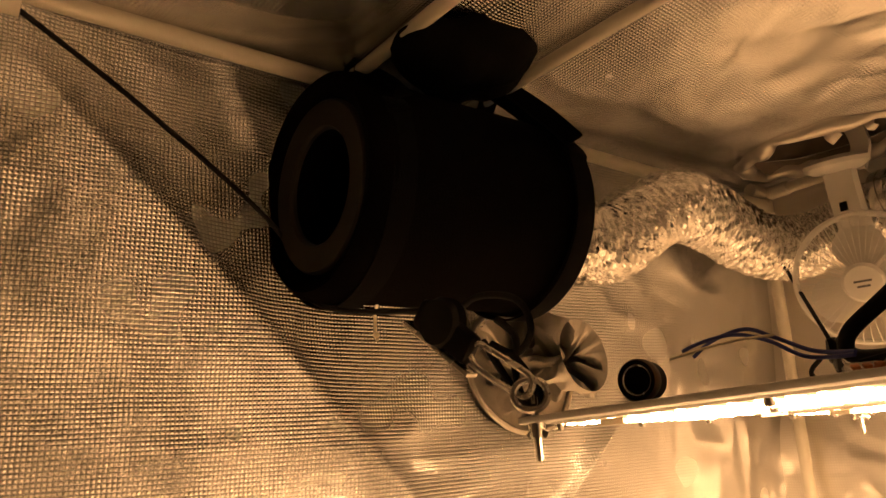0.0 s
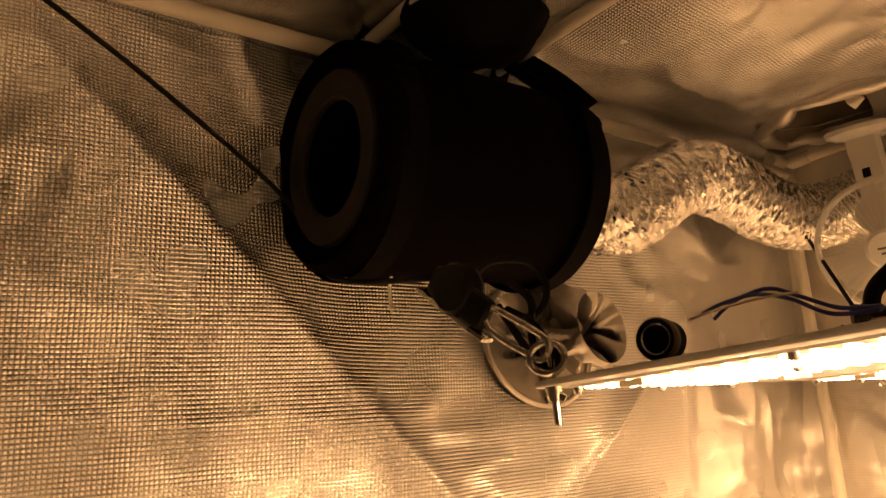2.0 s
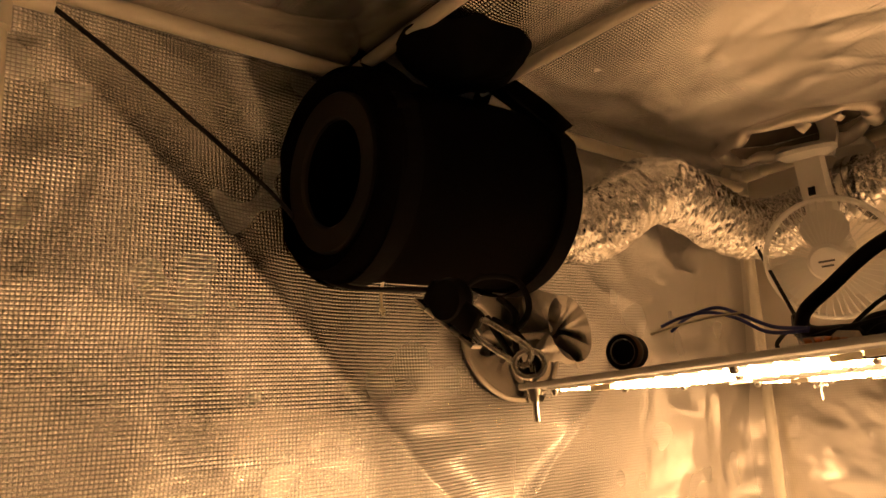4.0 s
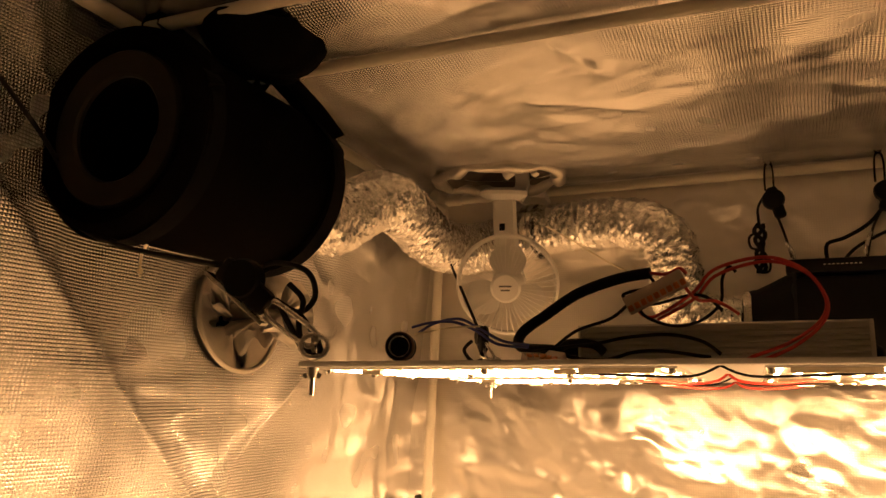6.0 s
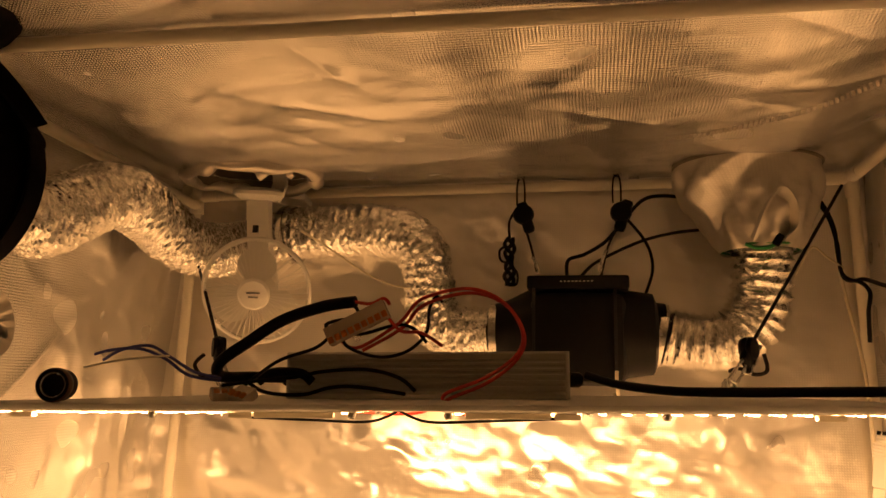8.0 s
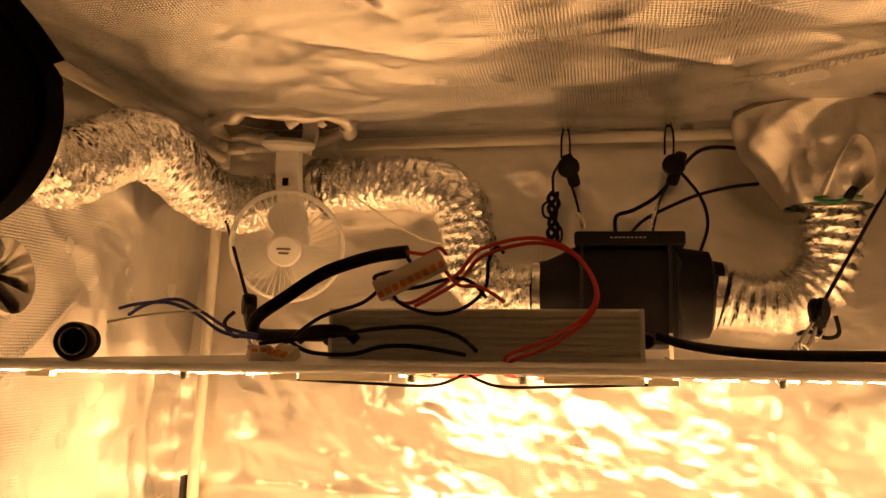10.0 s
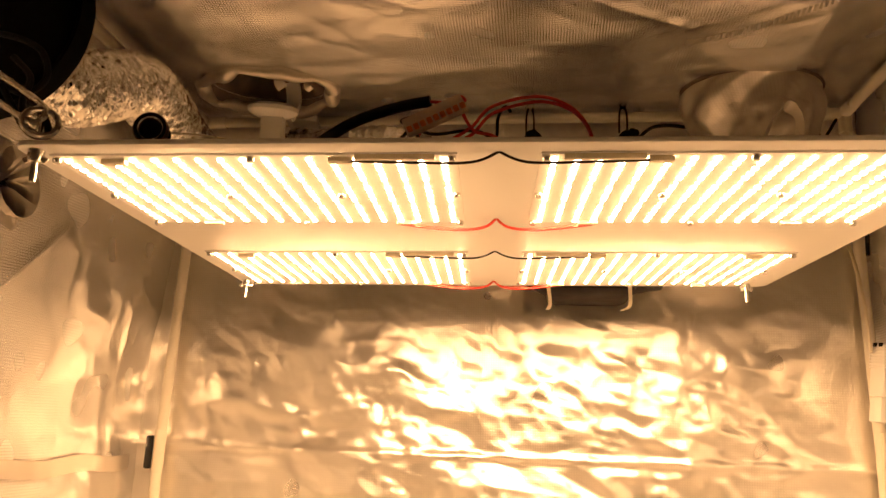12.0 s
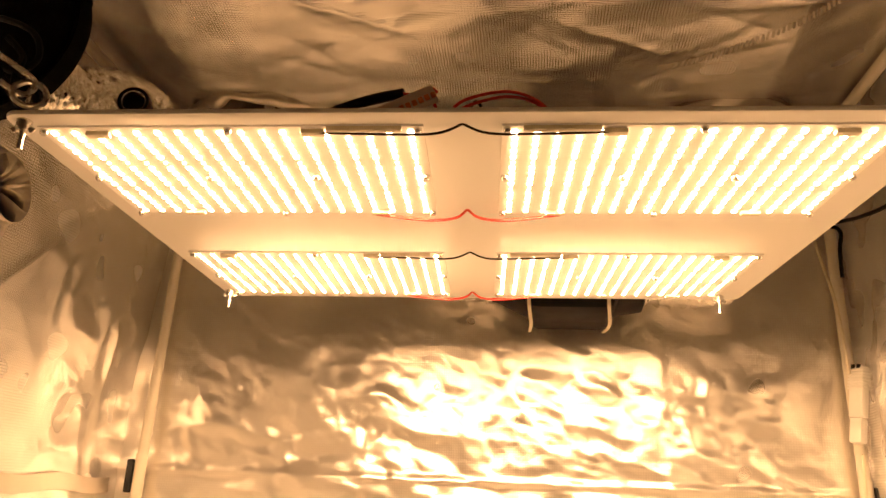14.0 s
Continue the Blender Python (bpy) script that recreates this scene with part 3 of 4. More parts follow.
# ---- flexible foil ducts ----
def duct(name, pts, R, label, ring=0.0011, pitch=0.0105, crush=0.0022, seg=92, seed=3):
    P = smooth_path(pts, 40)
    L = [0.0]
    for a, b in zip(P, P[1:]):
        L.append(L[-1] + (b - a).length)
    n = int(L[-1] / 0.0027)
    Q = [Vector([float(np.interp(s, L, [p[i] for p in P])) for i in range(3)]) for s in np.linspace(0, L[-1], n)]
    F = frames_along(Q)
    s = np.linspace(0, L[-1], n)[:, None] * np.ones(seg)
    th = np.ones((n, 1)) * np.linspace(0, 2 * np.pi, seg, endpoint=False)
    turn = 2 * np.pi * s / pitch + th                      # the wire spirals along the sleeve
    k = np.minimum(th, 2 * np.pi - th)                     # alike at both ends of the round, so the crumple closes
    pinch = facets(s, k * R + 0.5 * s, seed, 0.0065, 1)
    r = R + ring * (1 - 2 * np.abs(np.cos(turn / 2))) + crush * pinch + 0.0018 * lattice(s / 0.03, k * 6 / np.pi, seed)
    bm = bmesh.new()
    rows = [[bm.verts.new(p + float(r[i, k]) * (math.cos(th[i, k]) * nn + math.sin(th[i, k]) * b)) for k in range(seg)] for i, (p, (t, nn, b)) in enumerate(zip(Q, F))]
    for a, c in zip(rows, rows[1:]):
        for k in range(seg):
            bm.faces.new((a[k], a[(k + 1) % seg], c[(k + 1) % seg], c[k]))
    ob = thing(name, label, "duct", "flexible ducts")
    part("foil_sleeve", bm, M_DUCT, ob, smooth=False)
    for p, (t, nn, b), off in ((Q[0], F[0], 0.006), (Q[-1], F[-1], -0.006)):
        bm = bmesh.new()
        lathe(bm, [(R + 0.004, -0.006), (R + 0.0055, -0.006), (R + 0.0055, 0.006), (R + 0.004, 0.006)], along(p + t * off, p + t * (off + 1)), 36)
        part("clamp", bm, M_STEEL, ob, "thin steel hose clamp")
    return ob


duct("foil_duct", [(-0.580, 0.612, 1.882), (-0.577, 0.675, 1.868), (-0.572, 0.740, 1.870), (-0.570, 0.820, 1.912), (-0.572, 0.905, 1.945), (-0.572, 0.995, 1.932),
                   (-0.565, 1.080, 1.905), (-0.535, 1.150, 1.900), (-0.480, 1.185, 1.915), (-0.425, 1.188, 1.930), (-0.395, 1.186, 1.935)], 0.050,
     "crinkled silver foil duct humped between filter and corner", seed=3)
duct("foil_duct", [(-0.400, 1.186, 1.936), (-0.294, 1.178, 1.939), (-0.212, 1.165, 1.934), (-0.152, 1.160, 1.905), (-0.132, 1.160, 1.850), (-0.128, 1.160, 1.795),
                   (-0.097, 1.160, 1.758), (-0.047, 1.160, 1.750), (-0.008, 1.160, 1.750)], 0.047,
     "crinkled silver foil duct bending down to the inline fan", ring=0.0016, pitch=0.017, seed=4)
duct("foil_duct", [(0.250, 1.160, 1.750), (0.308, 1.160, 1.740), (0.368, 1.158, 1.745), (0.405, 1.155, 1.785), (0.415, 1.145, 1.834), (0.415, 1.135, 1.895)], 0.047,
     "ringed silver foil duct rising to the roof sock", ring=0.0030, pitch=0.0175, crush=0.0009, seed=6)

# ---- inline fan ----
AX, AZ = 1.160, 1.752
inline = thing("inline_fan", "black inline duct fan with a control box on top", "fan")
bm = bmesh.new()
box(bm, (0.150, 0.172, 0.150), pose(0.1255, AX, 1.742), 0.022)
part("housing", bm, M_BLACK, inline)
bm = bmesh.new()
box(bm, (0.160, 0.120, 0.022), pose(0.1255, AX - 0.025, 1.828), 0.004)
part("control_box", bm, M_BLACK, inline)
bm = bmesh.new()
for k in range(9):
    box(bm, (0.003, 0.0006, 0.0014), pose(0.100 + 0.006 * k, AX - 0.0854, 1.829))
part("print", bm, M_CREAM, inline, "line of small pale print", smooth=False)
bm = bmesh.new()
lathe(bm, [(0.0, -0.004), (0.050, -0.004), (0.052, 0.012), (0.060, 0.030), (0.078, 0.066), (0.078, 0.075)], along((-0.013, AX, AZ), (1, AX, AZ)), 36)
part("inlet_cone", bm, M_BLACK, inline)
bm = bmesh.new()
lathe(bm, [(0.078, 0.0), (0.072, 0.010), (0.066, 0.050), (0.052, 0.056), (0.050, 0.070), (0.0, 0.070)], along((0.195, AX, AZ), (1, AX, AZ)), 36)
part("outlet", bm, M_BLACK, inline)
for x in (0.057, 0.183):
    bm = bmesh.new()
    ribbon(bm, [(x, AX - 0.060, 1.838), (x, AX - 0.090, 1.808), (x, AX - 0.091, 1.745), (x, AX - 0.088, 1.690)], (1, 0, 0), 0.005, 0.0014)
    part("housing_band", bm, M_JOINT, inline, "dark retaining band")
    bm = bmesh.new()
    ribbon(bm, [(x, AX - 0.089, 1.690), (x, AX - 0.088, 1.672), (x + 0.003, AX - 0.055, 1.650), (x, AX + 0.03, 1.655)], (1, 0, 0), 0.0055, 0.0014)
    part("support_loop", bm, M_CREAM, inline, "pale plastic support loop")

# ---- ceiling sock on the right ----


def folded_cone(rim, neck, n_fold, depth, seg=96, rows=26, seed=1, power=1.6, crush=0.0):
    """Gathered cloth between a wide rim (centre, rx, ry) and a narrow neck (centre, r)."""
    rng = np.random.RandomState(seed)
    ph = rng.uniform(0, 6.28, 4)
    bm = bmesh.new()
    uvl = bm.loops.layers.uv.new("UVMap")
    (c0, rx, ry), (c1, r1) = rim, neck
    c0, c1 = Vector(c0), Vector(c1)
    g = []
    for j in range(rows + 1):
        t = j / rows
        ease = 1 - (1 - t) ** power
        row = []
        for k in range(seg):
            a = 2 * math.pi * k / seg
            amp = depth * math.sin(math.pi * min(1, t * 1.02)) ** 0.7 * (0.35 + 0.65 * t)
            f = amp * (0.6 * math.sin(n_fold * a + ph[0] + 1.3 * t) + 0.4 * math.sin((2 * n_fold + 1) * a + ph[1]) + 0.5 * math.sin(3 * a + ph[2] + 2 * t))
            f += crush * math.sin(math.pi * t) ** 0.5 * float(lattice(np.float64(20 + 2.4 * math.cos(a) + 3.5 * t), np.float64(20 + 2.4 * math.sin(a) - 2 * t), seed))
            f += 0.55 * crush * math.sin(math.pi * t) ** 0.5 * float(facets(np.float64(20 + 1.6 * math.cos(a) + 1.2 * t), np.float64(20 + 1.6 * math.sin(a) - 2.5 * t), seed + 3, 0.8, 2))
            X, Y = (rx * (1 - ease) + r1 * ease + f), (ry * (1 - ease) + r1 * ease + f)
            p = c0.lerp(c1, t) + Vector((X * math.cos(a), Y * math.sin(a), 0))
            row.append(bm.verts.new(p))
        g.append(row)
    for j in range(rows):
        for k in range(seg):
            f = bm.faces.new((g[j][k], g[j + 1][k], g[j + 1][(k + 1) % seg], g[j][(k + 1) % seg]))
            for lp, (jj, kk) in zip(f.loops, ((j, k), (j + 1, k), (j + 1, k + 1), (j, k + 1))):
                lp[uvl].uv = (kk / seg * 0.5, jj / rows * 0.18)
    return bm


sock = thing("roof_sock", "silver cloth roof sock gathered over the duct", "vent sock")
part("gathered_cloth", folded_cone(((0.395, 1.120, 2.019), 0.112, 0.090), ((0.412, 1.132, 1.880), 0.060), 6, 0.011, rows=40, seed=2, power=0.9, crush=0.012), M_SOCK, sock)
# hem tube, coloured dark to draw the shadow line below the roof
bm = bmesh.new()
tube(bm, [(0.395 + 0.113 * math.cos(a), 1.120 + 0.091 * math.sin(a), 2.020) for a in np.linspace(0, 2 * math.pi, 33)], 0.0028, 6, 2)
part("hem", bm, M_INNER, sock, "stitched hem, coloured dark as its shadow line")
bm = bmesh.new()
ribbon(bm, [(0.388, 1.068, 1.892), (0.402, 1.046, 1.930), (0.422, 1.036, 1.958), (0.440, 1.042, 1.940), (0.446, 1.058, 1.910), (0.436, 1.070, 1.890)], (0.2, -0.9, 0.3), 0.026, 0.003)
part("loose_fold", bm, M_SOCK, sock)
bm = bmesh.new()
tube(bm, [(0.412 + 0.060 * math.cos(a), 1.132 + 0.060 * math.sin(a), 1.886) for a in np.linspace(0, 2 * math.pi, 25)], 0.0022, 6, 2)
tube(bm, [(0.380, 1.078, 1.885), (0.395, 1.072, 1.878), (0.415, 1.070, 1.879), (0.425, 1.073, 1.888)], 0.0028, 6, 4)
part("tie_cord", bm, M_GREEN, sock, "green tie cord")
bm = bmesh.new()
box(bm, (0.012, 0.010, 0.020), pose(0.425, 1.068, 1.889, 0, 30, 0), 0.003)
part("cord_lock", bm, M_BLACK, sock, "black cord lock")

# ---- cinched port in the left wall ----
port = thing("wall_port", "silver cloth duct port, cinched shut on the wall", "vent port", at=pose(XL + float(lift_left(np.array([[0.664]]), np.array([[1.722]]))[0, 0]) + 0.006, 0.664, 1.722, 0, 82, 0))
part("gathered_cloth", folded_cone(((0, 0, 0.0), 0.078, 0.082), ((0.0, 0.012, -0.050), 0.018), 5, 0.030, rows=40, seed=4, power=1.3, crush=0.050), M_SOCK, port)
part("loose_end", folded_cone(((0.000, 0.046, 0.070), 0.046, 0.040), ((0, 0.016, -0.035), 0.014), 7, 0.009, rows=30, seed=7, crush=0.050), M_SOCK, port)
bm = bmesh.new()
tube(bm, [(0.080 * math.cos(a), 0.084 * math.sin(a), 0.002) for a in np.linspace(0, 2 * math.pi, 41)], 0.004, 8, 2)
part("hem", bm, M_SOCK, port)
bm = bmesh.new()
tube(bm, [(0.018 * math.cos(a), 0.014 + 0.018 * math.sin(a), -0.030) for a in np.linspace(0, 2 * math.pi, 17)], 0.003, 6, 2)
box(bm, (0.014, 0.02, 0.016), pose(0.012, -0.006, -0.022), 0.004)
part("drawcord", bm, M_STRAP, port, "black drawcord with a lock")

# ---- open port in the roof, behind the clip fan ----
rp = thing("roof_port", "pale crumpled cloth rim round an open roof port", "vent port", at=(-0.430, 1.066, 2.012))
rng = np.random.RandomState(9)
bm = bmesh.new()
tube(bm, [((0.118 + rng.uniform(-0.008, 0.008)) * math.cos(a), (0.085 + rng.uniform(-0.008, 0.008)) * math.sin(a), rng.uniform(-0.005, 0.005)) for a in np.linspace(0, 2 * math.pi, 29)[:-1]] +
     [(0.118, 0, 0)], lambda t: 0.0105 + 0.003 * math.sin(40 * t), 10, 3)
uvl = bm.loops.layers.uv.new("UVMap")
part("rim", bm, M_SOCK, rp)
# collar and cap carry the recess's shade in their colour
part("raised_collar", folded_cone(((0, 0, 0.0), 0.112, 0.080), ((0.0, 0.0, 0.075), 0.060), 6, 0.008, rows=12, seed=12), M_INNER, rp, "inner collar with shade put into its colour")
bm = bmesh.new()
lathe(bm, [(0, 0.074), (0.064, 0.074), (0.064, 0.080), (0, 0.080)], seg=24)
part("cap", bm, M_INNER, rp, "cloth closing the port, shade put into its colour")
for x, dy, w, h in ((0.035, -0.03, 0.018, 0.05), (0.078, -0.01, 0.012, 0.045)):
    bm = bmesh.new()
    ribbon(bm, [(x, dy, 0.045), (x + 0.004, dy - 0.01, 0.02), (x - 0.002, dy - 0.012, 0.0), (x + 0.003, dy - 0.004, 0.04 - h)], (1, 0.3, 0), w, 0.0016)
    part("hanging_strip", bm, M_SOCK, rp)


# ---- white clip fan ----
fan_dir = Vector((0.24, -0.92, -0.33)).normalized()
fan_at = Vector((-0.413, 1.075, 1.816))
FAN = along(fan_at, fan_at + fan_dir)
fan = thing("clip_fan", "white plastic clip fan with a wire guard", "fan", at=FAN)
GR = 0.089
bm = bmesh.new()
bmesh_ring = [(GR * math.cos(a), GR * math.sin(a), 0.0) for a in np.linspace(0, 2 * math.pi, 49)]
tube(bm, bmesh_ring, 0.0042, 8, 2)
part("guard_rim", bm, M_WHITE, fan)
bm = bmesh.new()
tube(bm, [(GR, 0, 0.0), (0.083, 0, 0.010), (0.071, 0, 0.018), (0.050, 0, 0.025), (0.024, 0, 0.029)], 0.0008, 4, 4)
rib = part("guard_rib", bm, M_WHITE, fan)
for k in range(1, 48):
    o = new("guard_rib", rib.data)
    o.parent = fan
    o.rotation_euler = (0, 0, 2 * math.pi * k / 48)
bm = bmesh.new()
lathe(bm, [(0, 0.034), (0.023, 0.033), (0.027, 0.029), (0.026, 0.024), (0, 0.024)], seg=36)
badge = part("hub_badge", bm, M_WHITE, fan, "plain round white hub cover")
bm = bmesh.new()
for y, w in ((0.003, 0.022), (-0.004, 0.016)):
    box(bm, (w, 0.0028, 0.0006), pose(0, y, 0.0344))
part("print", bm, M_PRINT, badge, "two short dark printed bars", smooth=False)
for k in range(3):
    bm = bmesh.new()
    grid = []
    for i in range(9):
        r = 0.016 + 0.058 * i / 8
        half = 0.72 * math.sin(math.pi * (0.20 + 0.74 * i / 8)) ** 0.6
        row = []
        for j in range(9):
            a = 2 * math.pi * k / 3 + 1.50 + half * (j / 4 - 1)
            row.append(bm.verts.new((r * math.cos(a), r * math.sin(a), 0.012 + 0.004 * (j / 8 - 0.5) + 0.003 * math.sin(math.pi * j / 8))))
        grid.append(row)
    for a, c in zip(grid, grid[1:]):
        for j in range(8):
            bm.faces.new((a[j], a[j + 1], c[j + 1], c[j]))
    bmesh.ops.solidify(bm, geom=bm.faces[:], thickness=0.0012)
    part("blade", bm, M_WHITE, fan, "rounded white fan blade")
bm = bmesh.new()
lathe(bm, [(0.0, -0.065), (0.024, -0.062), (0.030, -0.045), (0.030, -0.018), (0.016, -0.010), (0.016, 0.012), (0, 0.012)], seg=32)
part("motor_housing", bm, M_WHITE, fan)
bm = bmesh.new()
tube(bm, [(GR * math.cos(a), GR * math.sin(a), -0.004) for a in np.linspace(0, 2 * math.pi, 49)], 0.003, 6, 2)
for k in range(16):
    a = 2 * math.pi * k / 16
    tube(bm, [(GR * math.cos(a), GR * math.sin(a), -0.004), (0.072 * math.cos(a), 0.072 * math.sin(a), -0.026), (0.03 * math.cos(a), 0.03 * math.sin(a), -0.036)], 0.0006, 4, 3)
part("rear_guard", bm, M_WHITE, fan)
IF = FAN.inverted()
bm = bmesh.new()
ribbon(bm, [IF @ Vector(p) for p in ((-0.428, 1.150, 1.835), (-0.434, 1.135, 1.880), (-0.436, 1.122, 1.930), (-0.436, 1.115, 1.985))], IF.to_3x3() @ Vector((1, 0, 0)), 0.040, 0.020)
part("neck", bm, M_WHITE, fan)
bm = bmesh.new()
box(bm, (0.010, 0.003, 0.013), IF @ pose(-0.436, 1.105, 1.930))
part("switch", bm, M_BLACK, fan, "small dark switch")
bm = bmesh.new()
lathe(bm, [(0, -0.014), (0.034, -0.013), (0.046, -0.004), (0.047, 0.004), (0.038, 0.012), (0, 0.014)], IF @ pose(-0.434, 1.105, 1.994, 8, 4, 0) @ Matrix.Diagonal((1, 0.75, 0.8, 1)), 32)
part("clip_knob", bm, M_WHITE, fan)
bm = bmesh.new()
ribbon(bm, [IF @ Vector(p) for p in ((-0.415, 1.125, 1.985), (-0.405, 1.130, 2.020), (-0.408, 1.120, 2.055))], IF.to_3x3() @ Vector((1, 0, 0)), 0.026, 0.008)
part("bracket", bm, M_WHITE, fan)
bm = bmesh.new()
box(bm, (0.06, 0.07, 0.014), IF @ pose(-0.405, 1.195, 2.006, 0, 6, 10), 0.004)
part("clamp_jaw", bm, M_WHITE, fan)


# ---- rope ratchets ----
def ratchet(name_group, anchor, body_a, body_b, eye, tail, label, drum=0.016):
    """Rope from a frame corner down to a ratchet, whose steel hook holds the panel's eye bolt."""
    ob = thing("rope_ratchet", label, "rope hanger", name_group)
    a, b, e = Vector(body_a), Vector(body_b), Vector(eye)
    bm = bmesh.new()
    tube(bm, [*(anchor if isinstance(anchor, list) else [anchor]), tuple(a)], 0.0026, 8, 10)
    part("rope", bm, M_ROPE, ob)
    d = (b - a)
    m = along(a, b)
    bm = bmesh.new()
    box(bm, (0.013, 0.024, d.length), m @ pose(0, 0, d.length / 2), 0.005)
    lathe(bm, [(0, -0.009), (drum * 0.88, -0.009), (drum, -0.004), (drum * 0.8, 0.0), (drum, 0.004), (drum * 0.88, 0.009), (0, 0.009)], m @ pose(0, 0.004, d.length * 0.42, 0, 90, 0), 28)
    part("ratchet_body", bm, M_BLACK, ob)
    bm = bmesh.new()
    box(bm, (0.012, 0.004, d.length * 1.25), m @ pose(0, -0.014, d.length * 0.5), 0.001)
    part("side_plate", bm, M_STEEL, ob, "bright steel side plate")
    h = along(b, e)
    L = (e - b).length
    bm = bmesh.new()
    w = 0.008
    loop = [(0, w, 0.004), (0, w, L * 0.8), (0, w * 0.6, L), (0, -w * 0.6, L), (0, -w, L * 0.8), (0, -w, L * 0.2), (0, -w * 0.3, -0.002), (0, w * 0.8, -0.001), (0, w, 0.006)]
    tube(bm, [h @ Vector(p) for p in loop], 0.0024, 8, 5)
    part("hook", bm, M_STEEL, ob, "bright steel snap hook")
    bm = bmesh.new()
    tube(bm, [e + Vector((0.010 * math.cos(t), 0.006 * math.cos(t), 0.010 * math.sin(t) - 0.004)) for t in np.linspace(0, 2 * math.pi, 21)], 0.0024, 8, 2)
    part("eye_ring", bm, M_STEEL, ob)
    for pts in tail:
        bm = bmesh.new()
        tube(bm, pts, 0.0027, 8, 8)
        part("loose_rope", bm, M_ROPE, ob)
    return ob


G = "panel hangers"
ratchet(G, [(-0.617, 0.048, 2.036), (-0.632, 0.185, 1.958), (-0.650, 0.325, 1.862), (-0.640, 0.350, 1.795), (-0.560, 0.345, 1.760)], (-0.412, 0.335, 1.730), (-0.364, 0.344, 1.692), (-0.318, 0.352, 1.662),
        ([(-0.400, 0.352, 1.722), (-0.375, 0.36, 1.735), (-0.345, 0.372, 1.728), (-0.336, 0.375, 1.705), (-0.350, 0.372, 1.690), (-0.372, 0.368, 1.700)],
         [(-0.362, 0.352, 1.700), (-0.345, 0.356, 1.672), (-0.332, 0.358, 1.654), (-0.318, 0.360, 1.650), (-0.322, 0.362, 1.664), (-0.345, 0.362, 1.690)],
         [(-0.355, 0.36, 1.715), (-0.342, 0.365, 1.70), (-0.345, 0.365, 1.68), (-0.338, 0.362, 1.66), (-0.325, 0.36, 1.652)]),
        "black rope ratchet with steel hook on a panel corner", drum=0.019)
ratchet(G, (0.600, 0.048, 2.030), (0.430, 0.395, 1.742), (0.400, 0.405, 1.702), (0.362, 0.408, 1.672),
        ([(0.408, 0.40, 1.71), (0.383, 0.40, 1.72), (0.366, 0.405, 1.708), (0.361, 0.41, 1.690), (0.378, 0.41, 1.682), (0.396, 0.41, 1.694)],
         [(0.420, 0.40, 1.70), (0.393, 0.40, 1.725), (0.370, 0.41, 1.716), (0.356, 0.42, 1.692), (0.364, 0.43, 1.676)],
         [(0.338, 0.42, 1.668), (0.368, 0.44, 1.668), (0.398, 0.44, 1.668), (0.428, 0.42, 1.676), (0.458, 0.40, 1.69)]),
        "black rope ratchet with steel hook and loose rope", drum=0.028)
ratchet(G, (-0.628, 1.222, 1.955), (-0.412, 0.945, 1.722), (-0.385, 0.905, 1.692), (-0.352, 0.862, 1.668),
        ([(-0.392, 0.87, 1.70), (-0.40, 0.86, 1.685), (-0.385, 0.86, 1.668), (-0.37, 0.86, 1.672)],), "black rope ratchet hanging a rear panel corner")
ratchet(G, (0.568, 1.222, 2.010), (0.370, 1.010, 1.733), (0.352, 0.985, 1.700), (0.322, 0.935, 1.670),
        ([(0.381, 1.0, 1.715), (0.384, 1.0, 1.692), (0.366, 0.99, 1.686), (0.346, 0.99, 1.694), (0.331, 0.98, 1.690)],), "black rope ratchet hanging a rear panel corner")


